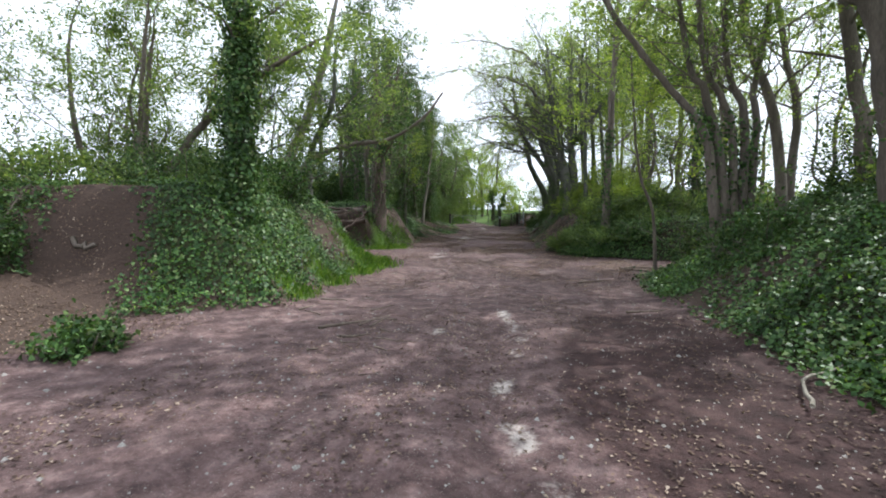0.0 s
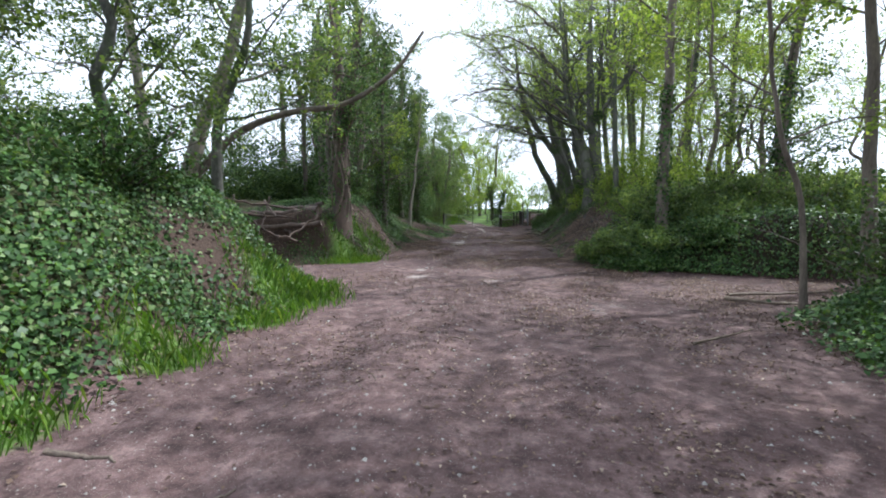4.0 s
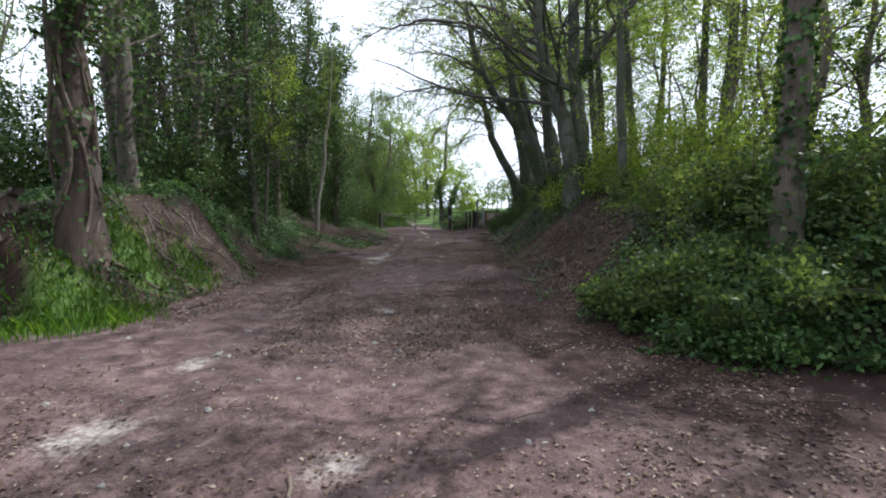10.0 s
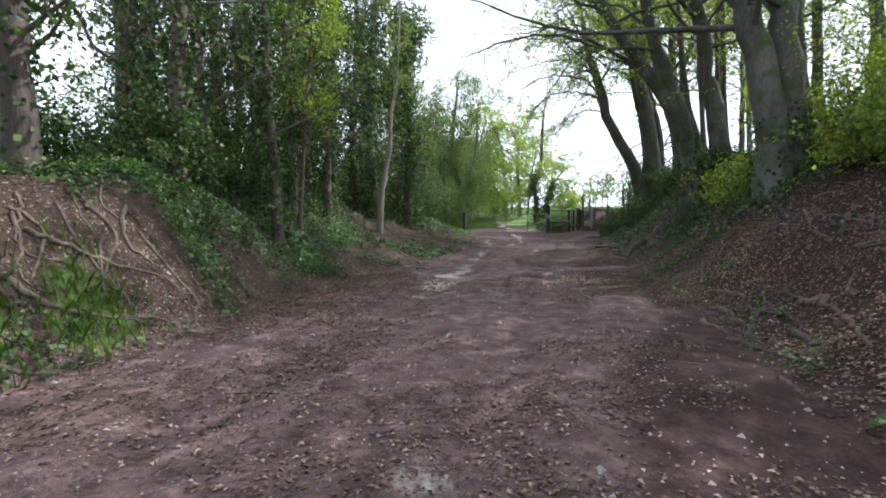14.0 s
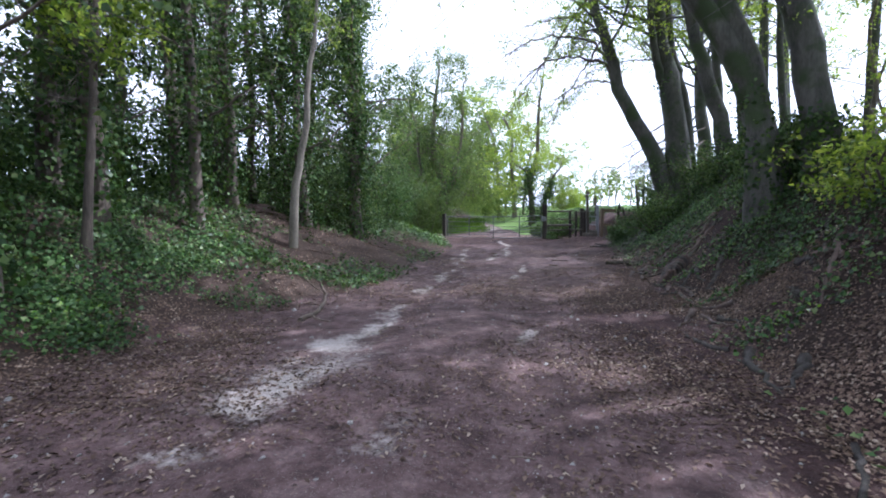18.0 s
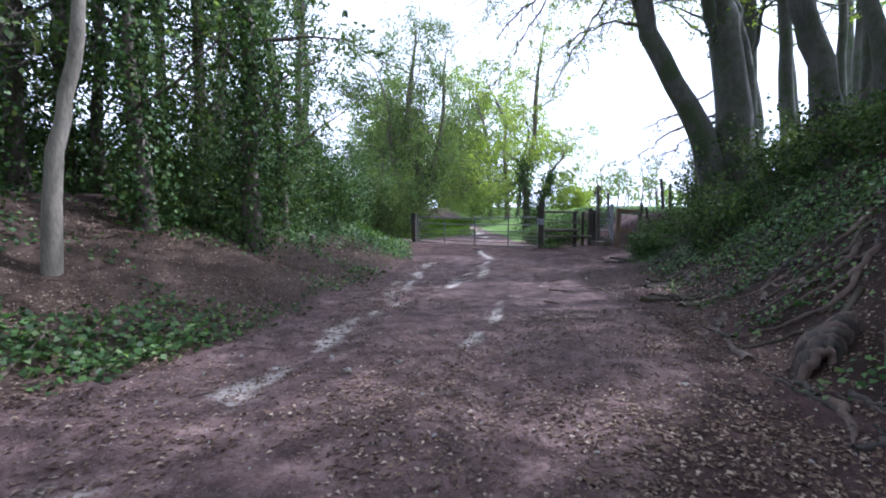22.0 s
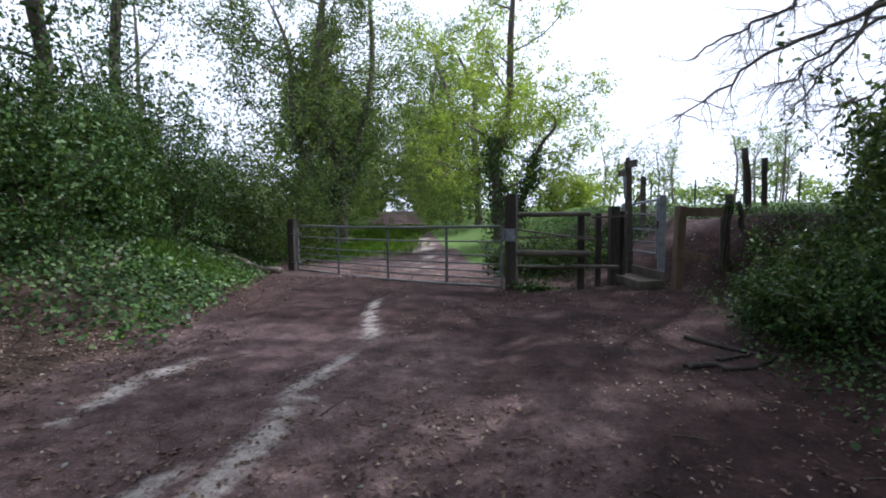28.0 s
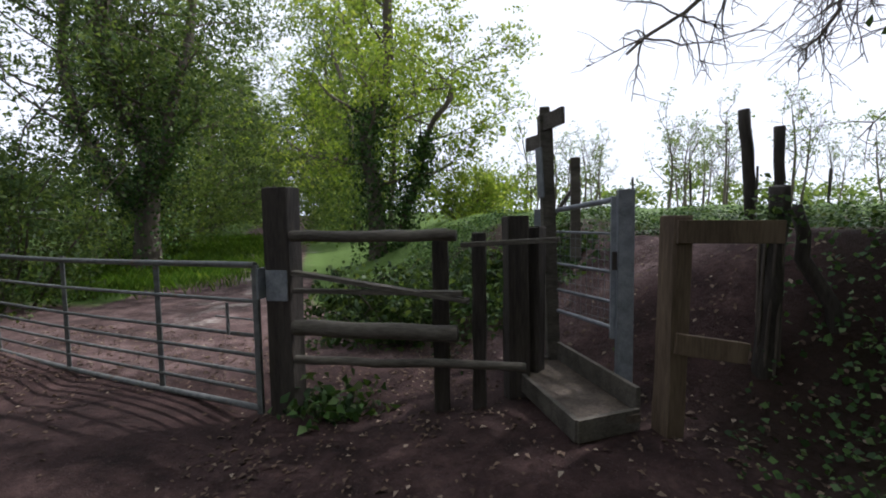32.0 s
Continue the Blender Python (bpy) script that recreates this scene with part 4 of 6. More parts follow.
    tree("bare_tree", [([P(-2.7, 6.2), (-2.5, 6.1, 2.9), (-2.9, 6.0, 4.2), (-2.6, 6.0, 5.6), (-3.4, 6, 8)], 0.16, 0.07), ([P(-1.9, 8.2), (-1.8, 8.2, 3.6), (-1.2, 8.1, 5.4), (-0.6, 8, 8)], 0.15, 0.06)],
         "crooked grey-limbed tree with sparse young leaves", bark=M_BEECH, leaf=M_MID, limbs=18, limb_len=4.2, lean_limbs=(0.9, 0.2, 0.15), start=0.35, n_leaves=17000, leaf_size=0.09, subs=8, crook=0.2)
    lt = tree("leaning_tree", [([P(-4.4, 9.4), (-3.9, 9.6, 3.4), (-3.2, 9.8, 5.1), (-2.2, 10, 8), (-1.6, 10, 11)], 0.24, 0.12), ([P(-5.0, 9.2), (-5.3, 9.3, 4.0), (-5.8, 9.3, 9)], 0.2, 0.1)],
              "pair of pale leaning trunks on the bank top", bark=M_PALEBARK, leaf=M_IVYDARK, limbs=18, limb_len=4.4, lean_limbs=(0.9, 0.2, 0.1), start=0.5, n_leaves=17000, leaf_size=0.1, ivy=1500, ivy_to=0.2)
    tb = Tubes()
    tb.add(curve([(-4.0, 9.7, 2.7), (-3.0, 10.2, 3.9), (-1.6, 10.6, 4.5), (0.2, 10.9, 4.75), (1.6, 11.1, 5.6), (2.4, 11.2, 6.6)], 22) - np.array(lt.location), np.linspace(0.13, 0.04, 22), 8, 0.05)
    part_mesh("limb", tb.mesh("limb", M_BARK), lt, "long arching bare limb")
    arm = tree("woodland_tree", [([P(-4.2, 3.4), (-3.4, 3.6, 3.2), (-1.9, 3.9, 4.9), (-0.6, 4.0, 5.6), (1.2, 4.0, 6.4)], 0.13, 0.06), ([P(-4.4, 3.6), (-4.6, 3.7, 4.0), (-4.2, 3.8, 7.5)], 0.12, 0.05), ([P(-4.0, 3.1), (-4.0, 3.0, 4.0), (-3.2, 2.8, 8.0)], 0.1, 0.04)],
               "dark many-stemmed tree with a long arching limb", bark=M_BARK, leaf=M_MID, limbs=20, limb_len=3.0, start=0.3, subs=7, twigs=4, n_leaves=15000, leaf_size=0.075)
    red = tree("red_trunk_tree", [([P(-1.55, 13.7), (-1.45, 13.65, 2.6), (-1.4, 13.6, 4.2), (-1.35, 13.6, 5.4), (-1.7, 13.5, 9)], 0.3, 0.16), ([(-1.38, 13.6, 4.4), (-0.9, 13.5, 5.8), (-0.4, 13.4, 8.5)], 0.17, 0.09)],
               "gnarled reddish trunk forking above the bank", bark=M_REDBARK, leaf=M_IVYDARK, limbs=12, limb_len=2.6, start=0.4, n_leaves=4500, flare=1.4, ivy=1800, ivy_to=0.8, rough=0.09)
    for k in range(9):
        an, q = k * 0.75, np.linspace(0, 1, 14)
        zz = 1.3 + q * rng.uniform(2.5, 4.5)
        tb = Tubes()
        rr = 0.34 - 0.1 * q
        tb.add(np.stack([-1.5 + 0.12 * q + rr * np.cos(an + 0.9 * np.sin(q * 5 + k)), 13.67 - 0.06 * q + rr * np.sin(an + 0.9 * np.sin(q * 5 + k)), zz], 1), np.full(14, rng.uniform(0.018, 0.04)), 6, 0.1)
        part_mesh("vine", tb.mesh("vine", M_ROOT, tuple(red.location)), red, "bare woody ivy stem")
    spots = [(-2.75, 16.0, 0.2, 900), (-3.3, 16.3, 0.17, 500), (-3.15, 18.5, 0.17, 3000), (-5.4, 19.2, 0.18, 3500), (-3.6, 19.6, 0.15, 2500), (-4.6, 20.8, 0.17, 2500), (-2.7, 20.6, 0.12, 3500), (-3.9, 22.6, 0.15, 3500),
             (-5.0, 22.6, 0.18, 3500), (-6.2, 23.8, 0.16, 1800), (-4.3, 24.8, 0.13, 2500), (-6.4, 26.4, 0.17, 2500), (-7.6, 28.6, 0.18, 1800), (-5.0, 29.2, 0.15, 3500), (-4.5, 31.3, 0.2, 6000), (-7.2, 32.2, 0.18, 3000), (-8.8, 34.6, 0.2, 2500),
             (-6.0, 34.0, 0.14, 3000), (-7.5, 21.0, 0.16, 1200), (-9.0, 25.0, 0.18, 1200), (-6.0, 20.2, 0.16, 3500), (-5.6, 25.4, 0.15, 3500), (-7.0, 22.4, 0.17, 3000), (-9.5, 29.4, 0.19, 2200), (-8.7, 30.1, 0.18, 1500), (-8.1, 30.5, 0.15, 1200), (-5.6, 27.0, 0.15, 3000), (-7.0, 30.8, 0.15, 2600), (-10.8, 27.6, 0.2, 2200), (-11.2, 31.5, 0.2, 2200), (-9.8, 33.4, 0.2, 2200), (-10.2, 23.4, 0.18, 2200), (-8.8, 38.2, 0.18, 3500), (-10.4, 41.0, 0.18, 3000)]
    for x, y, r, iv in spots:
        h = rng.uniform(10.5, 13)
        lx, ly = rng.uniform(-0.5, 0.5, 2)
        tree("ivy_tree", [([P(x, y), (x + lx * 0.2, y, 4), (x + lx * 0.6, y + ly * 0.5, 8), (x + lx, y + ly, h)], r, r * 0.45)], "dark upright trunk clad in ivy on the shaded bank" if iv > 2000 else "dark upright trunk among ivy-clad trees",
             **clad, n_leaves=4600 if y > 28 and x > -7.1 else 2000 if y > 21.5 else 1000, ivy=iv * 2 if y > 28 and x > -7.1 else int(iv * 1.1), ivy_to=0.9, ivy_out=0.34 if y > 28 else 0.2, group=stand)
    tree("sapling", [([P(-3.57, 26.78), (-3.5, 26.9, 2.0), (-3.36, 27.05, 3.0), (-3.25, 27.17, 3.9), (-3.28, 27.25, 4.8), (-3.1, 27.4, 6.0), (-2.9, 27.5, 9)], 0.105, 0.045)], "pale crooked bare young trunk beside the track", bark=M_PALEBARK,
         leaf=M_MID, limbs=5, limb_len=1.8, start=0.75, n_leaves=1200, flare=1.2)
    tree("spring_tree", [([P(-3.2, 21.9), (-3.1, 22.2, 3.5), (-2.9, 22.4, 6.5)], 0.07, 0.03)], "young tree with bright yellow-green leaves", bark=M_BARK, leaf=M_SPRING, limbs=9, limb_len=1.5, start=0.45, n_leaves=2500, leaf_size=0.1)
    # airy woodland behind both banks, a few grown trees repeated
    def wood(places, leaf, label, group, h, size, bark=M_BARK, n=9000, first=0.18):
        seeds = []
        for k in range(3):
            x, y = places[k]
            lx = (-0.6, 0.5, 0.2)[k]
            seeds.append(tree("woodland_tree", [([P(x, y), (x + lx * 0.4, y, h * 0.45), (x + lx, y + 0.3, h)], 0.13, 0.03), ([(x, y, h1(x, y) + 0.6), (x + 0.9, y + 0.4, h * 0.4), (x + 1.4 - lx, y + 0.2, h * 0.85)], 0.08, 0.03)], label, bark=bark, leaf=leaf, limbs=16, limb_len=4.2, start=first, subs=7, twigs=4, n_leaves=n,
                              leaf_size=size, spread=0.17, crook=0.4, group=group))
        for k, (x, y) in enumerate(places[3:]):
            copy_thing(seeds[k % 3], pose(x, y, h1(x, y) - 0.08, 0, 0, (k * 67) % 360) @ Matrix.Scale(0.8 + 0.07 * (k % 6), 4))
    wood([(-6.5, 3.5), (-8.5, 6.5), (-14.5, 16.5), (-10.5, 1.0), (-12, 9), (-6.0, -1.5), (-9, -5), (-14, 3), (-13, 21), (-13, 27), (-10.5, 30)], M_MID,
         "airy young-leaved tree behind the bank", "woodland behind the bank", 8.5, 0.088, n=8000)
    wood([(11.5, 17.5), (13.5, 20.0), (10.8, 20.0), (14.0, 24.0), (16.5, 18.5), (13.5, 29.5), (16, 27), (12.5, 33.0), (16, 33), (11.0, 35.5), (17, 13), (16, 8), (19, 10), (17.5, 3.5), (15.0, -1.5)], M_SPRING,
         "airy yellow-green young tree behind the bank", "spring woodland behind the bank", 10.0, 0.085, n=5200, first=0.36)
    tree("ivy_tree", [([P(13.2, 16.6), (13.2, 16.6, 5), (13.6, 16.6, 11)], 0.2, 0.1)], "dark ivy-wrapped trunk behind the clearing", **clad, n_leaves=3500, ivy=3000, ivy_to=0.6, group=stand)
    # beyond the gate
    tree("hedgerow_tree", [([P(-7.4, 46.6), (-7.3, 46.6, 2.6), (-7.5, 46.6, 5.2), (-7.9, 46.7, 12)], 0.3, 0.12), ([(-7.4, 46.6, 2.2), (-6.4, 46.7, 4.2), (-5.4, 46.9, 10.6)], 0.18, 0.07), ([(-7.3, 46.6, 1.8), (-8.6, 46.4, 3.8), (-9.8, 46, 10)], 0.18, 0.07)],
         "broad hedgerow tree with an ivy-covered foot beyond the gate", bark=M_BARK, leaf=M_OLD, limbs=36, limb_len=4.2, start=0.4, subs=8, twigs=4, n_leaves=36000, leaf_size=0.105, spread=0.24, crook=0.35, ivy=6000, ivy_to=0.6, ivy_out=0.3)
    tree("hedgerow_tree", [([P(-1.5, 47.3), (-1.45, 47.2, 2.8), (-1.3, 47.2, 5.2), (-1.0, 47.3, 11)], 0.2, 0.08), ([P(-1.1, 47.5), (-0.4, 47.5, 3.0), (0.3, 47.6, 5.0)], 0.1, 0.04)],
         "ivy-wrapped tree with yellow-green spring leaves beside the track", bark=M_BARK, leaf=M_SPRING, limbs=24, limb_len=3.2, start=0.25, subs=6, twigs=4, n_leaves=15000, leaf_size=0.09, crook=0.35, ivy=6500, ivy_to=0.55, ivy_out=0.24)
    lane = []
    for k in range(13):
        y = 50.0 + k * 3.7
        c = -2.5 - (y - 42) * 0.5
        for side in ((-1, 1) if k > 0 else (-1,)):
            x, yy = c + side * rng.uniform(3.2, 4.6) * (1.0 if side > 0 else 1.3), y + rng.uniform(-1.3, 1.3)
            j = len(lane)
            if j < 5:
                h = 9.5 + j * 0.6
                lane.append(tree("lane_tree", [([P(x, yy), (x - side * 0.3, y, h * 0.45), (x - side * 1.3, y, h)], 0.18, 0.06), ([P(x + 0.5, yy), (x + 0.9, y, h * 0.4), (x + 0.7, y + 0.4, h * 0.8)], 0.1, 0.04)],
                                 "leafy tree arching over the lane beyond the gate", bark=M_BARK, leaf=(M_OLD, M_MID, M_SPRING, M_OLD, M_MID)[j], limbs=20, limb_len=4.0, start=0.14, subs=6, twigs=3, n_leaves=9500, leaf_size=0.15, spread=0.22, crook=0.4, lean_limbs=(-side * 0.4, 0, 0),
                                 ivy=900, ivy_to=0.4, group="trees arching over the lane"))
            else:
                copy_thing(lane[j % 5], pose(x, yy, h1(x, yy) - 0.5, 0, 0, k * 57 + side * 40) @ Matrix.Scale(0.85 + 0.07 * (k % 5), 4))
                lane.append(None)
    lane = [q for q in lane if q]
    thin = []
    for k, (x, y) in enumerate([(1.5, 60), (4.5, 63), (7.5, 58), (10, 64), (13, 60), (16, 63), (19, 58), (22, 62), (6, 67), (12, 68), (2.8, 57), (9, 56), (15, 56.5), (25, 60)]):
        if k < 3:
            thin.append(tree("field_tree", [([P(x, y), (x + 0.2, y, 3.4), (x - 0.1, y, 5.6)], 0.07, 0.02), ([P(x + 0.5, y), (x + 0.8, y, 3), (x + 0.9, y, 4.8)], 0.05, 0.015)], "thin nearly bare young tree at the field edge", bark=M_BARK, leaf=M_MID, limbs=16,
                             limb_len=1.7, start=0.25, subs=5, twigs=2, n_leaves=900, leaf_size=0.1, lift=0.25, group="thin trees at the field edge"))
        else:
            copy_thing(thin[k % 3], pose(x, y, h1(x, y) - 0.5, 0, 0, k * 71) @ Matrix.Scale(0.8 + 0.08 * (k % 5), 4))
    tree("bare_tree", [([P(-16.6, 46.3), (-16.5, 46.3, 4), (-16.8, 46.3, 7), (-16.7, 46.3, 12)], 0.15, 0.05)], "bare slender tree standing against the sky", bark=M_BARK, leaf=M_MID, limbs=10, limb_len=2.2, n_leaves=500)


build_trees()


# ---------------------------------------------------------------- shrubs and cover
def build_shrubs():
    for x, y, w, d, h, n, lf, lb in [
        (8.7, 13.8, 2.6, 2.0, 0.5, 6000, M_OLD, "dark green bramble mound on the bank"), (10.6, 14.4, 3.0, 2.0, 0.55, 6000, M_OLD, "dark green bramble mound on the bank"), (12.8, 15.8, 3.0, 2.0, 0.7, 3000, M_IVYDARK, "dark green bramble mound on the bank"),
        (9.6, 15.0, 1.8, 1.6, 0.9, 5000, M_OLD, "bramble bush on the bank crest"), (11.4, 15.4, 2.0, 1.8, 1.2, 6000, M_OLD, "dark bramble bush on the bank crest"), (13.4, 15.0, 2.0, 2.0, 1.3, 6000, M_OLD, "bramble bush on the bank crest"), (7.5, 14.2, 1.3, 1.2, 0.3, 3000, M_OLD, "low bramble trailing down the bank"), (8.3, 13.0, 1.5, 1.0, 0.35, 3000, M_IVY, "bramble spilling down the bank foot"), (10.2, 13.0, 1.4, 1.0, 0.4, 3000, M_IVY, "bramble spilling down the bank foot"), (8.8, 16.4, 2.0, 2.2, 0.7, 4000, M_MID, "yellow-green leafy undergrowth on the bank top"), (9.9, 19.2, 2.2, 2.2, 2.2, 5000, M_SPRING, "yellow-green spring undergrowth on the bank top"), (10.5, 17.4, 2.6, 2.6, 1.7, 6000, M_SPRING, "leafy undergrowth on the bank top"),
        (9.4, 22.6, 2.4, 2.4, 2.6, 6000, M_SPRING, "yellow-green spring undergrowth on the bank top"), (8.4, 25.0, 1.8, 1.8, 1.4, 4000, M_SPRING, "yellow-green spring undergrowth on the bank top"), (11.5, 25.6, 3.0, 3.0, 3.0, 7000, M_SPRING, "yellow-green spring undergrowth on the bank top"),
        (8.5, 21.6, 1.6, 1.6, 1.2, 3000, M_SPRING, "low bright-leaved shrub at a beech foot"), (7.2, 25.4, 1.4, 1.4, 0.9, 2000, M_SPRING, "low bright-leaved shrub at a beech foot"), (5.9, 38.4, 2.0, 2.0, 1.7, 7000, M_IVYDARK, "dark evergreen bush beside the fence"),
        (6.6, 40.6, 2.4, 2.0, 1.4, 6000, M_IVYDARK, "dark evergreen bush beside the fence"), (5.2, 35.2, 1.4, 1.6, 0.9, 3000, M_IVYDARK, "dark evergreen bush on the bank"), (12.2, 8.0, 2.4, 2.4, 1.8, 4500, M_IVYDARK, "dark undergrowth on the bank top"),
        (14.5, 5.0, 3.0, 3.0, 2.0, 5000, M_IVYDARK, "dark undergrowth on the bank top"), (13.2, -1.5, 2.6, 3.0, 2.0, 5000, M_IVYDARK, "dark undergrowth on the bank top"), (11.5, 4.0, 1.4, 2.0, 0.9, 2500, M_IVY, "ivy mound on the bank"),
        (-7.2, 37.4, 3.2, 3.2, 2.9, 14000, M_IVY, "dense dark green holly bush"), (-8.6, 40.2, 3.8, 3.4, 3.6, 16000, M_IVY, "dense dark green holly bush"), (-6.9, 42.9, 3.0, 2.6, 3.5, 13000, M_OLD, "dense ivy-covered bush beside the gatepost"),
        (-6.6, 33.6, 2.6, 3.0, 2.2, 7000, M_IVYDARK, "dense dark green holly bush"), (-10.5, 37.0, 3.4, 3.0, 3.2, 7000, M_IVYDARK, "dense dark green holly bush"), (-12.0, 42.0, 3.4, 3.0, 3.4, 7000, M_MID, "tall leafy hedge bush"),
        (-5.6, 30.6, 1.8, 2.0, 1.6, 5000, M_IVYDARK, "dense ivy bush among the trunks"), (-3.6, 18.4, 1.6, 2.0, 1.4, 4500, M_IVYDARK, "dense ivy bush among the trunks"), (-4.4, 20.6, 1.8, 2.0, 1.6, 4500, M_IVYDARK, "dense ivy bush among the trunks"),
        (-2.4, 2.4, 2.0, 2.4, 1.0, 4000, M_IVYDARK, "ivy thicket on the bank"), (-1.0, 4.4, 2.0, 2.2, 1.1, 4500, M_IVY, "ivy thicket on the bank"), (-4.6, 5.0, 2.6, 3.0, 1.6, 4500, M_MID, "leafy thicket on the bank top"),
        (1.75, -3.0, 0.8, 0.7, 0.35, 1300, M_IVY, "small ivy clump on the bare soil ramp"), (-2.0, -2.2, 1.3, 1.2, 0.45, 2600, M_IVY, "ivy thicket on the bank"), 
        (-2.9, -1.6, 1.6, 1.6, 0.6, 3000, M_IVYDARK, "ivy thicket on the bank"), (-4.2, 0.8, 2.6, 2.6, 1.2, 4000, M_MID, "leafy thicket on the bank top"), (-5.2, -2.6, 2.6, 2.6, 1.0, 4000, M_IVYDARK, "ivy thicket on the bank"),
        (7.4, 29.4, 1.8, 2.4, 0.9, 3500, M_IVYDARK, "dark ivy and bramble at the beech feet"), (7.2, 33.4, 1.8, 2.6, 1.0, 4000, M_IVYDARK, "dark ivy and bramble at the beech feet"), (8.3, 24.4, 1.6, 2.0, 0.7, 2600, M_IVYDARK, "dark ivy and bramble at the beech feet"), (6.9, 35.6, 1.8, 1.8, 1.2, 4000, M_IVYDARK, "dark evergreen bush on the bank"),
        (5.2, 39.6, 1.4, 1.3, 0.45, 6000, M_IVYDARK, "dense dark thicket beside the old post"), (4.1, 38.0, 1.1, 1.2, 0.55, 9000, M_IVY, "dark ivy mass beside the old post"), (4.5, 37.2, 1.4, 1.6, 0.6, 9000, M_IVY, "dark ivy mass beside the old post"), (1.4, 42.1, 2.2, 1.2, 0.5, 4000, M_IVYDARK, "low dark bramble behind the rails"), (0.2, 42.8, 1.6, 1.2, 0.4, 3000, M_IVYDARK, "low dark bramble behind the rails"), (0.85, 40.0, 0.35, 0.25, 0.14, 250, M_IVY, "small ivy tuft at the gatepost foot"),
        (0.7, 48.4, 2.2, 1.8, 1.3, 5000, M_SPRING, "bright yellow-green bush behind the fence"), (-9.8, 48.5, 3.0, 3.0, 2.6, 7000, M_MID, "tall leafy hedge bush"),
    ]:
        shrub("shrub", x, y, w, d, h, int(n * 1.25), lf, lb, size=0.05 if 3 < x < 5.6 and 36.5 < y < 40 else 0.084, dense=0.6)
    # hedges against the open fields
    def hedge(x0, y0, x1, y1, w, h, n, leaf, label, size):
        t = rng.random(n)
        top = 0.7 + 0.45 * np.sin(t * 23) * np.sin(t * 9 + 1) + 0.15 * np.sin(t * 61)
        ll = np.hypot(x1 - x0, y1 - y0)
        u = rng.uniform(-1, 1, n)
        x = x0 + (x1 - x0) * t + u * w * (y1 - y0) / ll
        y = y0 + (y1 - y0) * t - u * w * (x1 - x0) / ll
        knob = 1 + 0.1 * np.sin(t * ll * 2.1 + 3 * u) + 0.08 * np.sin(t * ll * 5.3 - 4 * u)
        z = height(x, y) + rng.random(n) ** 0.6 * h * np.clip(top, 0.55, 1.15) * (1 - 0.45 * u * u) * knob
        j = rng.integers(0, max(n // 24, 1), n)
        sp = 0.13 + size * 0.6
        x, y, z = x[j] + rng.normal(size=n) * sp, y[j] + rng.normal(size=n) * sp, z[j] + rng.normal(size=n) * sp * 0.8
        tagged(new("hedge", leaf_mesh("hedge", np.stack([x, y, z], 1), size, leaf)), label, "hedge", kind="stuff")
    hedge(-7.6, 8, -8.6, 24, 1.2, 2.1, 30000, M_IVYDARK, "dark field hedge behind the bank", 0.1)
    hedge(-10, -14, -11, 30, 1.6, 1.5, 18000, M_IVYDARK, "dark field hedge behind the bank", 0.13)
    hedge(-8.2, 16, -9.6, 36, 1.2, 3.4, 28000, M_IVYDARK, "dark field hedge behind the bank", 0.12)
    hedge(-13, 26, -22, 60, 2.0, 3.0, 16000, M_IVYDARK, "dark field hedge behind the bank", 0.18)
    hedge(15, -10, 17, 40, 2.0, 1.4, 22000, M_MID, "leafy field hedge behind the bank", 0.15)
    hedge(-9.4, 35, -12.5, 47, 1.3, 4.2, 34000, M_IVY, "dense dark evergreen hedge behind the bank", 0.1)
    hedge(-9.6, 49, -33, 96, 1.6, 3.0, 30000, M_MID, "leafy hedge along the lane", 0.13)
    hedge(-4.2, 51, -25, 96, 1.2, 2.8, 28000, M_MID, "leafy hedge along the lane", 0.13)
    hedge(-40, 97, -18, 97, 2.0, 7.0, 5000, M_IVYDARK, "dark trees closing the lane", 0.35)
    hedge(-60, 75, 60, 95, 5.0, 4.5, 16000, M_MID, "distant leafy treeline", 0.4)
    hedge(-60, -60, -50, 80, 5.0, 6.0, 9000, M_IVYDARK, "distant leafy treeline", 0.5)
    hedge(60, -60, 60, 90, 5.0, 5.0, 9000, M_MID, "distant leafy treeline", 0.5)
    hedge(-30, -30, 40, -34, 5.0, 7.0, 9000, M_IVYDARK, "leafy trees behind the start of the track", 0.4)


build_shrubs()


def scatter(n, x0, x1, y0, y1, keep):
    x, y = rng.uniform(x0, x1, n), rng.uniform(y0, y1, n)
    k = rng.random(n) < keep(x, y)
    return x[k], y[k]


def slope_normal(x, y, e=0.08):
    gx, gy = (height(x + e, y) - height(x - e, y)) / (2 * e), (height(x, y + e) - height(x, y - e)) / (2 * e)
    n = np.stack([-gx, -gy, np.ones_like(gx)], 1)
    return n / np.linalg.norm(n, axis=1, keepdims=True)


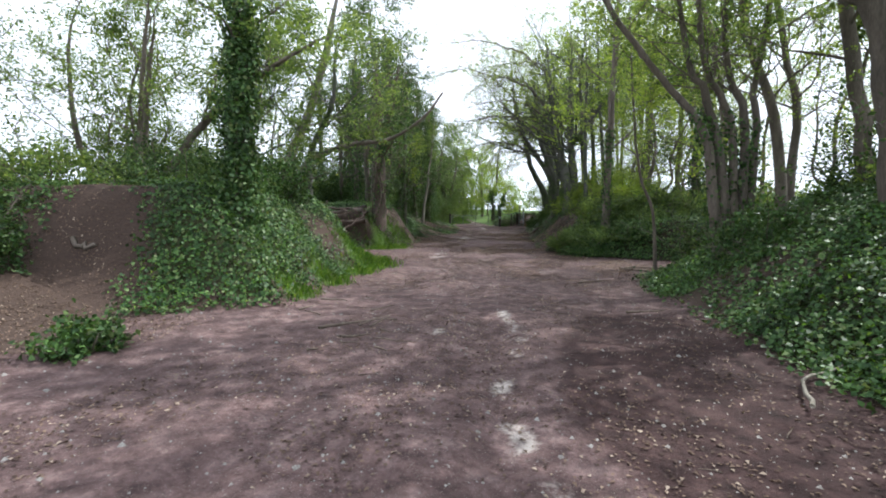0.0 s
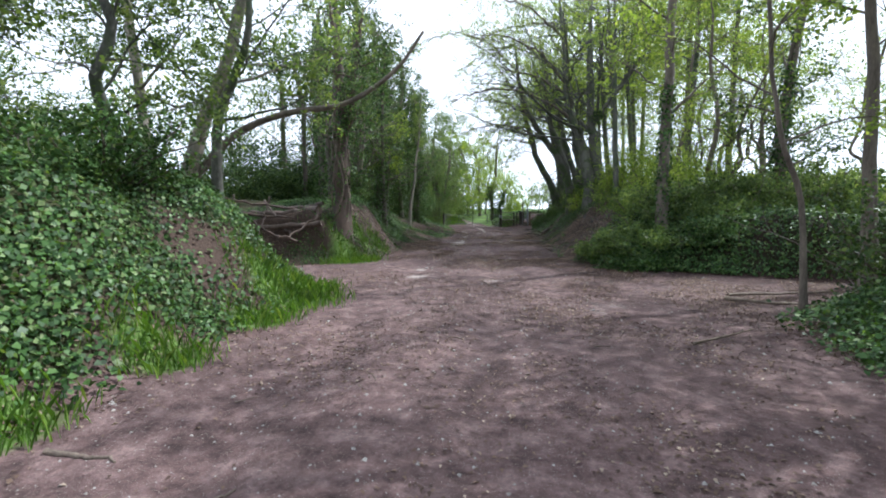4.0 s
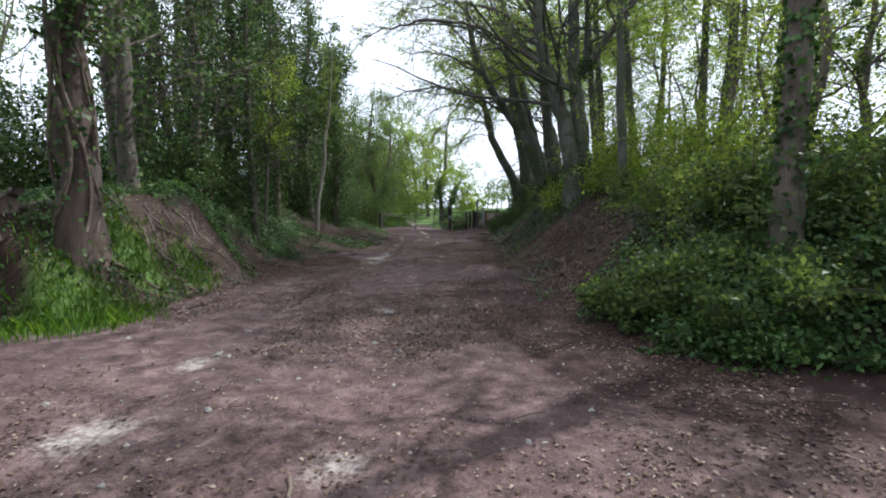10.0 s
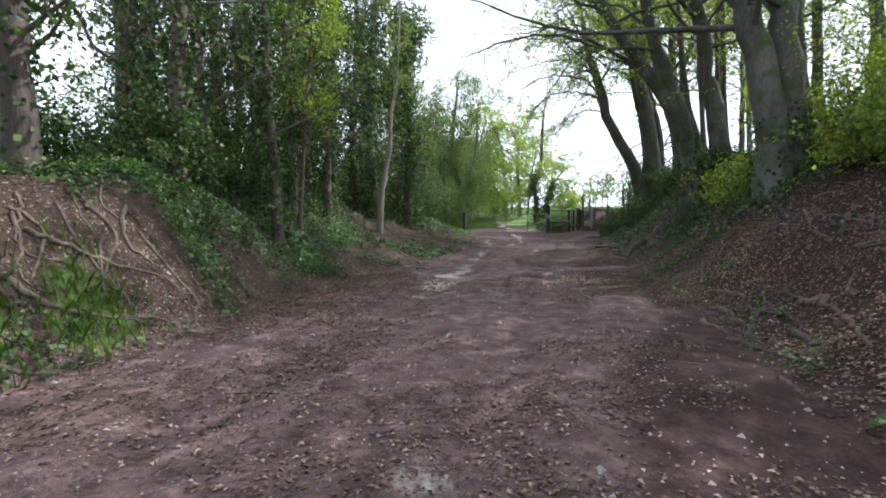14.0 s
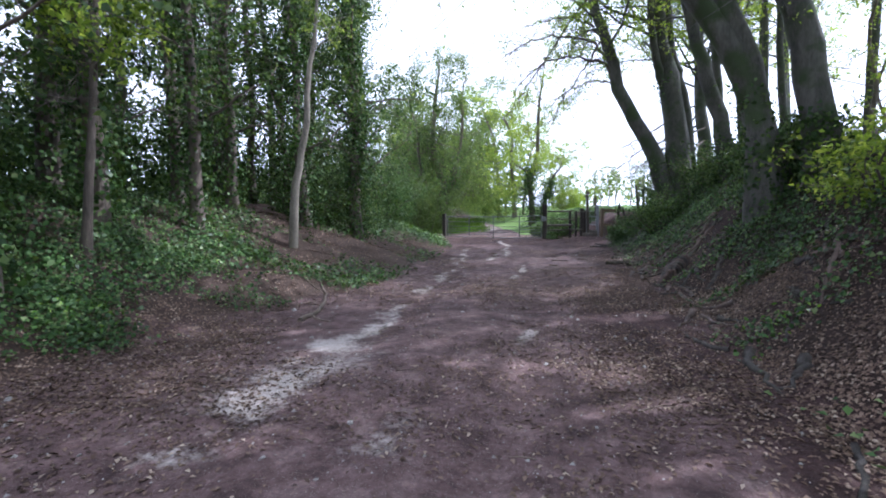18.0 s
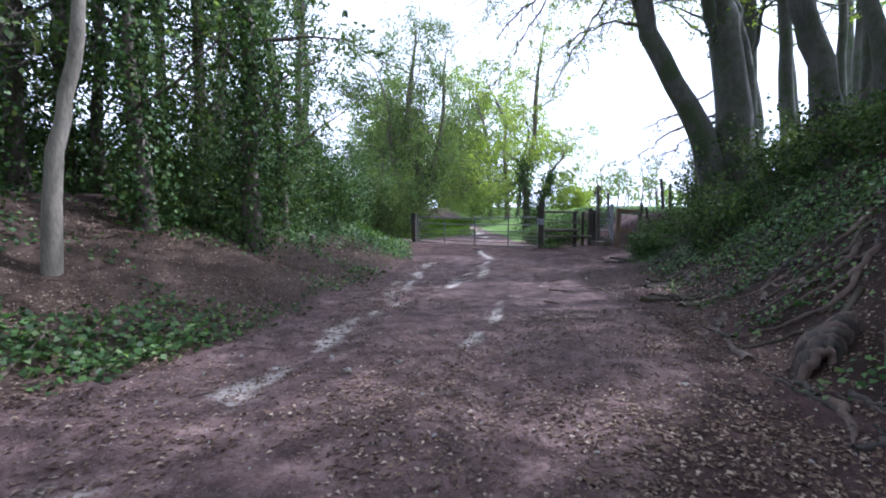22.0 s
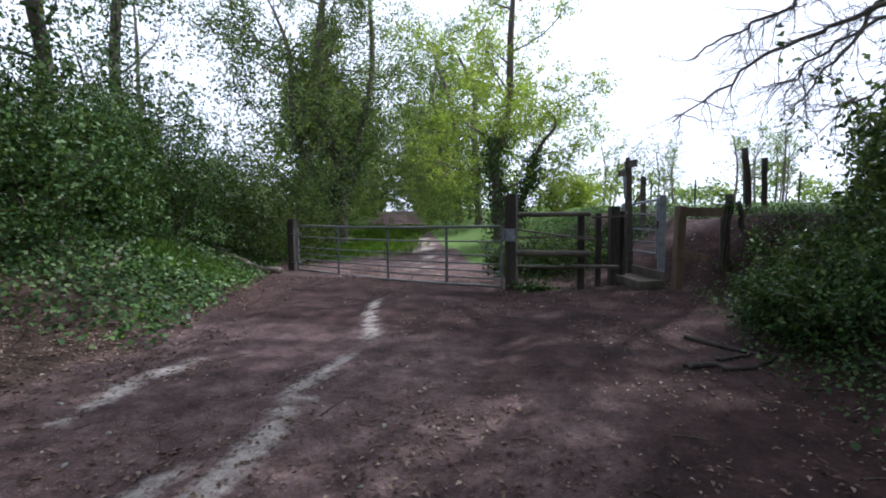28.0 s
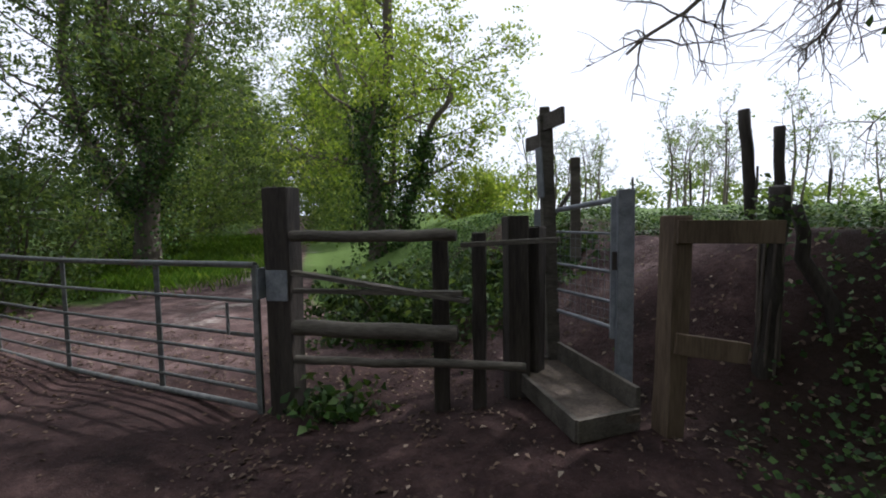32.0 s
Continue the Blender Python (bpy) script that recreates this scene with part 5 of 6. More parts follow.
def ground_cover():
    for x0, x1, y0, y1, n in [(-6, 3, -9, 9, 150000), (-6, 1, 9, 24, 170000), (-9, -1, 24, 44, 90000), (6, 15, -8, 17, 180000), (0, 10, 17, 35.5, 130000), (0, 10, 35.5, 46, 110000)]:
        x, y = scatter(n, x0, x1, y0, y1, cover_density)
        nor = slope_normal(x, y)
        hgt = np.abs(rng.normal(size=len(x))) * 0.07 + 0.02
        c = np.stack([x, y, height(x, y)], 1) + nor * hgt[:, None]
        tagged(new("ivy_cover", leaf_mesh("ivy_cover", c, 0.042 if y1 == 46 else 0.062 if y1 == 35.5 else 0.056 if y1 == 24 else 0.075, M_IVY, up=0.5, shape=0.9, facing=nor)), "dense trailing ivy covering the soil bank", "ivy", kind="stuff")
    # grass tufts
    def g(x, y):
        return np.clip(spot_mask(x, y, GRASS_SPOTS) * 1.3 - 0.25, 0, 1)
    for x0, x1, y0, y1, n in [(-4, 4, 0, 20, 90000), (-14, -3, 36, 56, 130000)]:
        x, y = scatter(n, x0, x1, y0, y1, g)
        m = len(x)
        b = np.stack([x, y, height(x, y) - 0.01], 1)
        th, L = rng.uniform(0, 2 * np.pi, m), rng.uniform(0.09, 0.28, m)
        side = np.stack([np.cos(th), np.sin(th), np.zeros(m)], 1) * 0.006
        bend = np.stack([-np.sin(th), np.cos(th), np.zeros(m)], 1) * (L * rng.uniform(0.1, 0.7, m))[:, None]
        tip = b + bend + np.array([0, 0, 1]) * L[:, None]
        midp = b + bend * 0.35 + np.array([0, 0, 0.6]) * L[:, None]
        v = np.stack([b - side, b + side, midp + side * 0.8, tip, midp - side * 0.8], 1).reshape(-1, 3)
        tagged(new("grass", mesh_from("grass", v, np.arange(5 * m).reshape(-1, 5), M_GRASS)), "bright green grass tufts along the track edge", "grass", kind="stuff")
    # low green herbs over the ivy at the foot of the banks
    def herb(x, y):
        t = track_mask(x, y)
        foot = np.clip(1 - np.abs(t - 0.15) * 2.2, 0, 1)
        return np.clip(foot * (0.35 + 1.1 * lumps(x + 40, y, 0.7, 4, 0.5)), 0, 1) * cover_density(x, y)
    for x0, x1, y0, y1, n in [(-3, 4, -2, 25, 60000), (5, 13, -6, 25, 80000), (-8, 0, 25, 43, 16000)]:
        x, y = scatter(n, x0, x1, y0, y1, herb)
        c = np.stack([x, y, height(x, y) + 0.04 + np.abs(rng.normal(size=len(x))) * 0.12], 1)
        tagged(new("undergrowth", leaf_mesh("undergrowth", c, 0.06, M_GRASS, up=0.5, shape=0.5)), "bright green low herbs at the foot of the ivy bank", "herbs", kind="stuff")
    # fallen leaves
    def lit(x, y):
        tr = track_mask(x, y)
        edge = np.clip(1 - np.abs(tr - 0.5) * 1.6, 0, 1)
        d = tr * np.interp(y, [4, 8, 15, 26, 34, 37, 39], [0.16, 0.3, 0.3, 0.24, 0.2, 0.16, 0.1]) + 0.9 * edge + 1.2 * spot_mask(x, y, BARE) + 0.5 * spot_mask(x, y, [(7.5, 7.5, 3.0), (10, 10, 3.0), (3.4, 22, 2.2), (4, 26, 1.8), (4.2, 18, 1.6), (3.2, 30, 1.4), (-0.5, 17.6, 1.2), (-0.7, 20.2, 1.3), (-1.2, 22.6, 1.5), (4.8, 16, 1.8), (5.0, 13.5, 1.6), (4.6, 20, 1.4), (-2.4, 28, 1.6)])
        d = d * (1 - np.clip(spot_mask(x, y, [(4.2, 38.2, 1.8), (3.0, 40.2, 1.4), (4.2, 41.0, 1.4)]) * 1.1, 0, 0.85))
        return np.clip(d * np.clip(0.5 + 1.0 * lumps(x, y + 30, 0.8, 7, 0.5), 0.3 * (1 - tr), 1.5), 0, 1)
    for x0, x1, y0, y1, n in [(-4, 14, -9, 12, 190000), (-4, 9, 12, 27, 220000), (-6, 8, 27, 42, 150000), (5.2, 8.2, 15, 36, 60000)]:
        x, y = scatter(n, x0, x1, y0, y1, lit)
        nor = slope_normal(x, y)
        c = np.stack([x, y, height(x, y) + 0.006 + 0.008 * rng.random(len(x))], 1)
        tagged(new("leaf_litter", leaf_mesh("leaf_litter", c, 0.042, M_LITTER, up=0.78, shape=0.6, facing=nor, fold=0.3)), "scattered dry brown fallen leaves", "leaf litter", kind="stuff")


ground_cover()


# ---------------------------------------------------------------- gates and fence
def bar(p0, p1, w, h, off, bevel=0.006, jitter=0.0):
    """A squared timber or flat steel bar from p0 to p1, w across and h deep, as a bmesh about off."""
    p0, p1, off = Vector(p0), Vector(p1), Vector(off)
    d = p1 - p0
    m = Matrix.Translation((p0 + p1) / 2 - off) @ d.to_track_quat("Z", "Y").to_matrix().to_4x4() @ Matrix.Diagonal((w, h, d.length, 1))
    bm = bmesh.new()
    bmesh.ops.create_cube(bm, size=1.0, matrix=m)
    if bevel:
        bmesh.ops.bevel(bm, geom=list(bm.edges), offset=bevel, segments=2, affect="EDGES", profile=0.6)
    if jitter:
        for v in bm.verts:
            v.co += Vector([random.uniform(-jitter, jitter) for _ in range(3)])
    return bm


def pole(p0, p1, r0, r1, off, seg=10, n=9, wob=0.0, rough=0.03):
    tb = Tubes()
    line = curve([p0, p1], n)
    line[1:-1] += rng.normal(size=(n - 2, 3)) * wob
    tb.add(line, np.linspace(r0, r1, n), seg, rough)
    return tb, off


def round_part(name, p0, p1, r0, r1, mat, parent, label="", wob=0.0, seg=10, rough=0.02):
    tb, off = pole(p0, p1, r0, r1, parent.location, seg, 9, wob, rough)
    return part_mesh(name, tb.mesh(name, mat, tuple(parent.location)), parent, label)


def field_gate():
    a, b = np.array([0.34, 39.88, 0.0]), np.array([-4.95, 41.22, 0.0])
    top, low = 1.24, 0.19
    g = thing("field_gate", (a[0], a[1], 0.14), "closed grey tubular steel seven-bar field gate across the track", "gate")
    for k, f in enumerate((0, 0.25, 0.49, 0.63, 0.755, 0.88, 1.0)):
        z = top + (low - top) * f
        r = 0.024 if k in (0, 6) else 0.015
        sag = -0.02 if k < 6 else -0.04
        tb = Tubes()
        pts = curve([(*a[:2], z + 0.02), (*((a + b) / 2)[:2], z + sag), (*b[:2], z)], 14)
        tb.add(pts, np.full(14, r), 10, 0.0)
        part_mesh("rail", tb.mesh("rail", M_GATE, tuple(g.location)), g)
    for f in (0.0, 0.21, 0.478, 0.745, 1.0):
        p = a + (b - a) * f
        end = f in (0.0, 1.0)
        part("stile" if end else "upright", bar((p[0], p[1], low - 0.02), (p[0], p[1], top + 0.02), 0.045 if end else 0.05, 0.03 if end else 0.012, g.location, 0.003), M_GATE, g)
    p = a + (b - a) * 0.045
    latch = part("latch", bar((p[0] - 0.02, p[1] - 0.04, 0.74), (p[0] - 0.02, p[1] - 0.04, 0.98), 0.018, 0.018, g.location, 0.003), M_GATE, g, "spring latch of the gate")
    part("lever", bar((p[0] - 0.14, p[1] - 0.01, 0.87), (p[0] + 0.2, p[1] - 0.05, 0.86), 0.018, 0.012, g.location, 0.003), M_GATE, latch)
    for z in (0.35, 1.05):
        part("hinge", bar((b[0] + 0.1, b[1] - 0.03, z), (b[0] - 0.22, b[1] + 0.03, z), 0.04, 0.02, g.location, 0.004), M_GATE, g)


def post_thing(name, x, y, z0, z1, w, mat, label, lean=(0, 0), group="", d=None, ragged=0.004):
    t = thing(name, (x, y, z0), label, "post", group)
    bm = bar((x, y, z0 - 0.3), (x + lean[0], y + lean[1], z1), w, d or w, t.location, 0.012)
    bmesh.ops.subdivide_edges(bm, edges=[e for e in bm.edges if e.calc_length() > 0.4], cuts=6)
    for v in bm.verts:
        v.co += Vector((random.uniform(-1, 1), random.uniform(-1, 1), random.uniform(-0.5, 0.5))) * ragged
    part("shaft", bm, mat, t)
    return t


def fences():
    fg = "posts of the fence beside the gate"
    lp = post_thing("gate_post", 0.45, 41.23, 0.2, 1.79, 0.19, M_POST, "thick square dark timber gatepost with a steel plate", group=fg)
    part("strap", bar((0.345, 41.13, 1.0), (0.345, 41.13, 1.22), 0.02, 0.16, lp.location, 0.003), M_STEEL, lp, "galvanised steel strap")
    part("plate", bar((0.45, 41.123, 0.98), (0.45, 41.123, 1.2), 0.17, 0.012, lp.location, 0.003), M_STEEL, lp, "galvanised steel latch plate")
    post_thing("gate_post", -6.45, 42.98, 0.1, 1.4, 0.18, M_POST, "dark weathered timber hinge post beside the bushes", group=fg)
    for x, y, z1, w, lb in ((1.78, 41.16, 1.5, 0.11, "weathered fence post carrying the rails"), (2.06, 41.12, 1.47, 0.09, "slim weathered fence post"), (2.3, 41.0, 1.58, 0.15, "dark rotten fence post"), (2.42, 41.12, 1.5, 0.12, "dark rotten fence post")):
        post_thing("fence_post", x, y, 0.2, z1, w, M_POST, lb, (random.uniform(-0.03, 0.03), 0.02), fg, ragged=0.007)
    rail = thing("post_and_rail", (0.56, 41.2, 0.2), "section of weathered timber rails between the posts", "fence")
    for (za, zb, r, nm, xb) in ((1.44, 1.44, 0.042, "rail", 1.76), (0.78, 0.8, 0.058, "rail", 1.76), (0.55, 0.6, 0.03, "rail", 2.2)):
        round_part(nm, (0.56, 41.16, za), (xb, 41.1, zb), r, r * 0.95, M_RAIL, rail, wob=0.004)
    for (za, zb, w, xb) in ((1.18, 1.02, 0.075, 1.84), (1.05, 1.07, 0.06, 1.8), (1.38, 1.42, 0.07, None)):
        p, q = ((0.56, 41.17, za), (xb, 41.08, zb)) if xb else ((1.8, 41.1, za), (2.4, 40.95, zb))
        part("board", bar(p, q, w, 0.03, rail.location, 0.005, 0.002), M_RAIL, rail)

    kg = thing("kissing_gate", (2.74, 40.9, 0.35), "small galvanised steel pedestrian gate with wire mesh", "gate")
    L, R = np.array([2.47, 41.28, 0]), np.array([3.02, 40.55, 0])
    part("post", bar((L[0], L[1], 0.2), (L[0], L[1], 1.63), 0.085, 0.085, kg.location, 0.006), M_STEEL, kg)
    part("post", bar((R[0], R[1], 0.3), (R[0], R[1], 1.74), 0.1, 0.1, kg.location, 0.006), M_STEEL, kg)
    d = (R - L) / np.linalg.norm(R - L)
    a, b = L + d * 0.06, R - d * 0.09
    part("leaf_stile", bar((a[0], a[1], 0.74), (a[0], a[1], 1.6), 0.04, 0.04, kg.location, 0.004), M_STEEL, kg)
    part("leaf_stile", bar((b[0], b[1], 0.74), (b[0], b[1], 1.7), 0.05, 0.05, kg.location, 0.004), M_STEEL, kg)
    for za, zb, r in ((1.6, 1.68, 0.02), (1.45, 1.45, 0.01), (1.2, 1.19, 0.012), (0.995, 0.985, 0.013), (0.83, 0.81, 0.015)):
        round_part("bar", (a[0], a[1], za), (b[0], b[1], zb), r, r, M_STEEL, kg, rough=0.0)
    wire = Tubes()
    for i in range(13):
        p = a + (b - a) * (i + 0.5) / 13
        wire.add([(p[0], p[1], 0.83), (p[0], p[1], 1.45)], [0.0013, 0.0013], 4, 0, False)
    for i in range(9):
        z = 0.86 + i * 0.068
        wire.add([(a[0], a[1], z), (b[0], b[1], z)], [0.0013, 0.0013], 4, 0, False)
    ob = part_mesh("wire_mesh", wire.mesh("wire_mesh", M_STEEL, tuple(kg.location)), kg)
    ob["kind"] = "stuff"
    part("catch", bar((R[0] - 0.07, R[1] - 0.04, 1.22), (R[0] - 0.07, R[1] - 0.04, 1.34), 0.03, 0.03, kg.location, 0.004), M_POST, kg)

    st = thing("wooden_step", (2.6, 41.0, 0.2), "worn boarded timber step below the small gate", "step")
    A, B, w = Vector((2.24, 40.91, 0)), Vector((2.68, 39.94, 0)), Vector((0.36, 0.23, 0))
    part("tread", bar(A + w * 0.5 + Vector((0, 0, 0.4)), B + w * 0.5 + Vector((0, 0, 0.4)), 0.42, 0.05, st.location, 0.004), M_ROOT, st, "mud-covered tread")
    for p, q, z, h in ((A, B, 0.385, 0.13), (A + w, B + w, 0.5, 0.14), (A, A + w, 0.385, 0.13), (B, B + w, 0.385, 0.13)):
        part("riser", bar(p + Vector((0, 0, z)), q + Vector((0, 0, z)), 0.032, h, st.location, 0.004), M_RAIL, st)

    np_ = post_thing("new_post", 3.12, 40.5, 0.25, 1.57, 0.13, M_NEWWOOD, "pale round new timber post carrying two boards", (0.04, 0.02), d=0.12)
    part("board", bar((3.14, 40.44, 1.48), (3.73, 40.58, 1.47), 0.035, 0.13, np_.location, 0.004), M_NEWWOOD, np_)
    part("board", bar((3.14, 40.44, 0.85), (3.55, 40.54, 0.78), 0.035, 0.12, np_.location, 0.004), M_NEWWOOD, np_)
    dp = thing("old_post", (3.45, 40.0, 0.2), "dark split old post bound with ivy stems", "post")
    round_part("shaft", (3.42, 40.0, 0.0), (3.5, 40.0, 1.74), 0.075, 0.06, M_POST, dp, wob=0.02, rough=0.08)
    for k in range(7):
        an = k * 0.9
        tb = Tubes()
        z = np.linspace(0.2, 1.5, 12)
        tb.add(np.stack([3.46 + 0.062 * np.cos(an + z * 0.8), 40.0 + 0.062 * np.sin(an + z * 0.8), z], 1), np.full(12, 0.01), 5, 0.1)
        part_mesh("ivy_stem", tb.mesh("ivy_stem", M_BARK, tuple(dp.location)), dp)
    c = np.stack([3.48 + rng.normal(size=160) * 0.08, 40.0 + rng.normal(size=160) * 0.08, 1.55 + rng.normal(size=160) * 0.08], 1)
    part_mesh("ivy", leaf_mesh("ivy", c, 0.05, M_IVYDARK, tuple(dp.location)), dp)["kind"] = "stuff"
    lt = thing("leaning_stake", (3.95, 40.3, 0.3), "dark old stake leaning into the ivy bank", "post")
    round_part("shaft", (4.05, 40.25, 0.3), (3.68, 40.35, 1.62), 0.05, 0.04, M_POST, lt, wob=0.015, rough=0.06)
    for x, y, z1, r, lx in ((4.55, 43.6, 2.72, 0.062, -0.16), (4.74, 43.5, 2.5, 0.055, -0.03)):
        t = thing("tall_stake", (x, y, h1(x, y)), "tall rough stake standing against the sky", "post", "tall stakes")
        round_part("shaft", (x, y, h1(x, y) - 0.3), (x + lx, y, z1), r, r * 0.95, M_POST, t, wob=0.006, rough=0.05)

    sp = thing("signpost", (2.56, 41.78, 0.3), "weathered wooden footpath signpost with finger arms", "signpost")
    part("shaft", bar((2.58, 41.78, 0.1), (2.5, 41.76, 2.36), 0.1, 0.1, sp.location, 0.01), M_RAIL, sp)
    part("cap", bar((2.503, 41.76, 2.33), (2.5, 41.76, 2.42), 0.08, 0.08, sp.location, 0.02), M_RAIL, sp)
    part("finger", bar((2.5, 41.72, 2.29), (2.63, 41.5, 2.3), 0.03, 0.12, sp.location, 0.004), M_RAIL, sp)
    part("finger", bar((2.47, 41.76, 2.16), (2.36, 41.94, 2.16), 0.03, 0.11, sp.location, 0.004), M_RAIL, sp)
    part("notice", bar((2.475, 41.70, 1.72), (2.455, 41.69, 2.1), 0.1, 0.012, sp.location, 0.003), M_STEEL, sp, "plain pale way-marker panel")
    bp = thing("fence_post", (2.84, 43.05, 0.6), "weathered post with a diagonal brace", "post", "posts of the fence beside the gate")
    part("shaft", bar((2.84, 43.05, 0.4), (2.82, 43.05, 2.17), 0.1, 0.1, bp.location, 0.01), M_RAIL, bp)
    part("brace", bar((2.8, 43.05, 1.85), (2.55, 43.0, 1.5), 0.05, 0.04, bp.location, 0.006), M_RAIL, bp)
    for k in range(9):
        x, y = -1.0 + k * 1.5, 53.0 - k * 0.35
        z = h1(x, y)
        t = thing("field_post", (x, y, z), "thin dark field fence post", "post", "field fence posts")
        round_part("shaft", (x, y, z - 0.2), (x + random.uniform(-0.05, 0.05), y, z + random.uniform(0.9, 1.15)), 0.035, 0.03, M_POST, t)
    nb = thing("notice_board", (9.6, 46.6, h1(9.6, 46.6)), "plain grey board on two dark posts in the field", "board")
    z = h1(9.6, 46.6)
    part("panel", bar((9.0, 46.6, z + 1.0), (10.4, 46.3, z + 1.0), 0.03, 0.75, nb.location, 0.004), M_STEEL, nb)
    for px_ in (8.98, 10.35):
        part("leg", bar((px_, 46.63, z - 0.2), (px_, 46.63, z + 1.45), 0.07, 0.07, nb.location, 0.006), M_POST, nb)


def settle(things, dx, dy, dz=0.0):
    """Moves a finished group of things by one step."""
    for ob in things:
        ob.location = (ob.location[0] + dx, ob.location[1] + dy, ob.location[2] + dz)


field_gate()
before = set(scene.objects)
fences()
made = [o for o in scene.objects if o not in before and o.parent is None]
for o in made:
    kind = o.name.split(".")[0]
    near_gate = o.location[1] < 42.5
    if kind in ("gate_post", "post_and_rail") and o.location[0] > 0:
        settle([o], 0.04, -1.22, 0.02)
    elif kind == "gate_post":
        settle([o], 1.27, -1.66)
    elif kind == "fence_post" and near_gate:
        settle([o], -0.14, -0.7 if o.location[0] > 2.2 else -1.05)
    elif kind in ("kissing_gate", "wooden_step"):
        settle([o], -0.15, -0.4)
    elif kind == "new_post":
        settle([o], -0.07, -0.7)
    elif kind == "old_post":
        settle([o], 0.3, 0.25)
    elif kind == "leaning_stake":
        settle([o], 0.27, 0.04)
    elif kind in ("signpost", "fence_post"):
        settle([o], -0.14, -1.05)
    elif kind == "tall_stake":
        settle([o], 0.16, -0.8)


# ---------------------------------------------------------------- logs, roots, sticks, stones
def ground_line(name, pts, r0, r1, mat, label, category, lift=0.5, n=18, group=""):
    """A root or branch lying along the ground."""
    p = curve([(x, y, 0) for x, y in pts], n)
    p[:, :2] += rng.normal(size=(n, 2)) * r0 * 0.5
    rad = np.linspace(r0, r1, n)
    p[:, 2] = height(p[:, 0], p[:, 1]) + rad * lift
    t = thing(name, tuple(p[0]), label, category, group)
    tb = Tubes()
    tb.add(p, rad, 7, 0.08)
    part_mesh("wood", tb.mesh("wood", mat, tuple(p[0])), t)
    return t


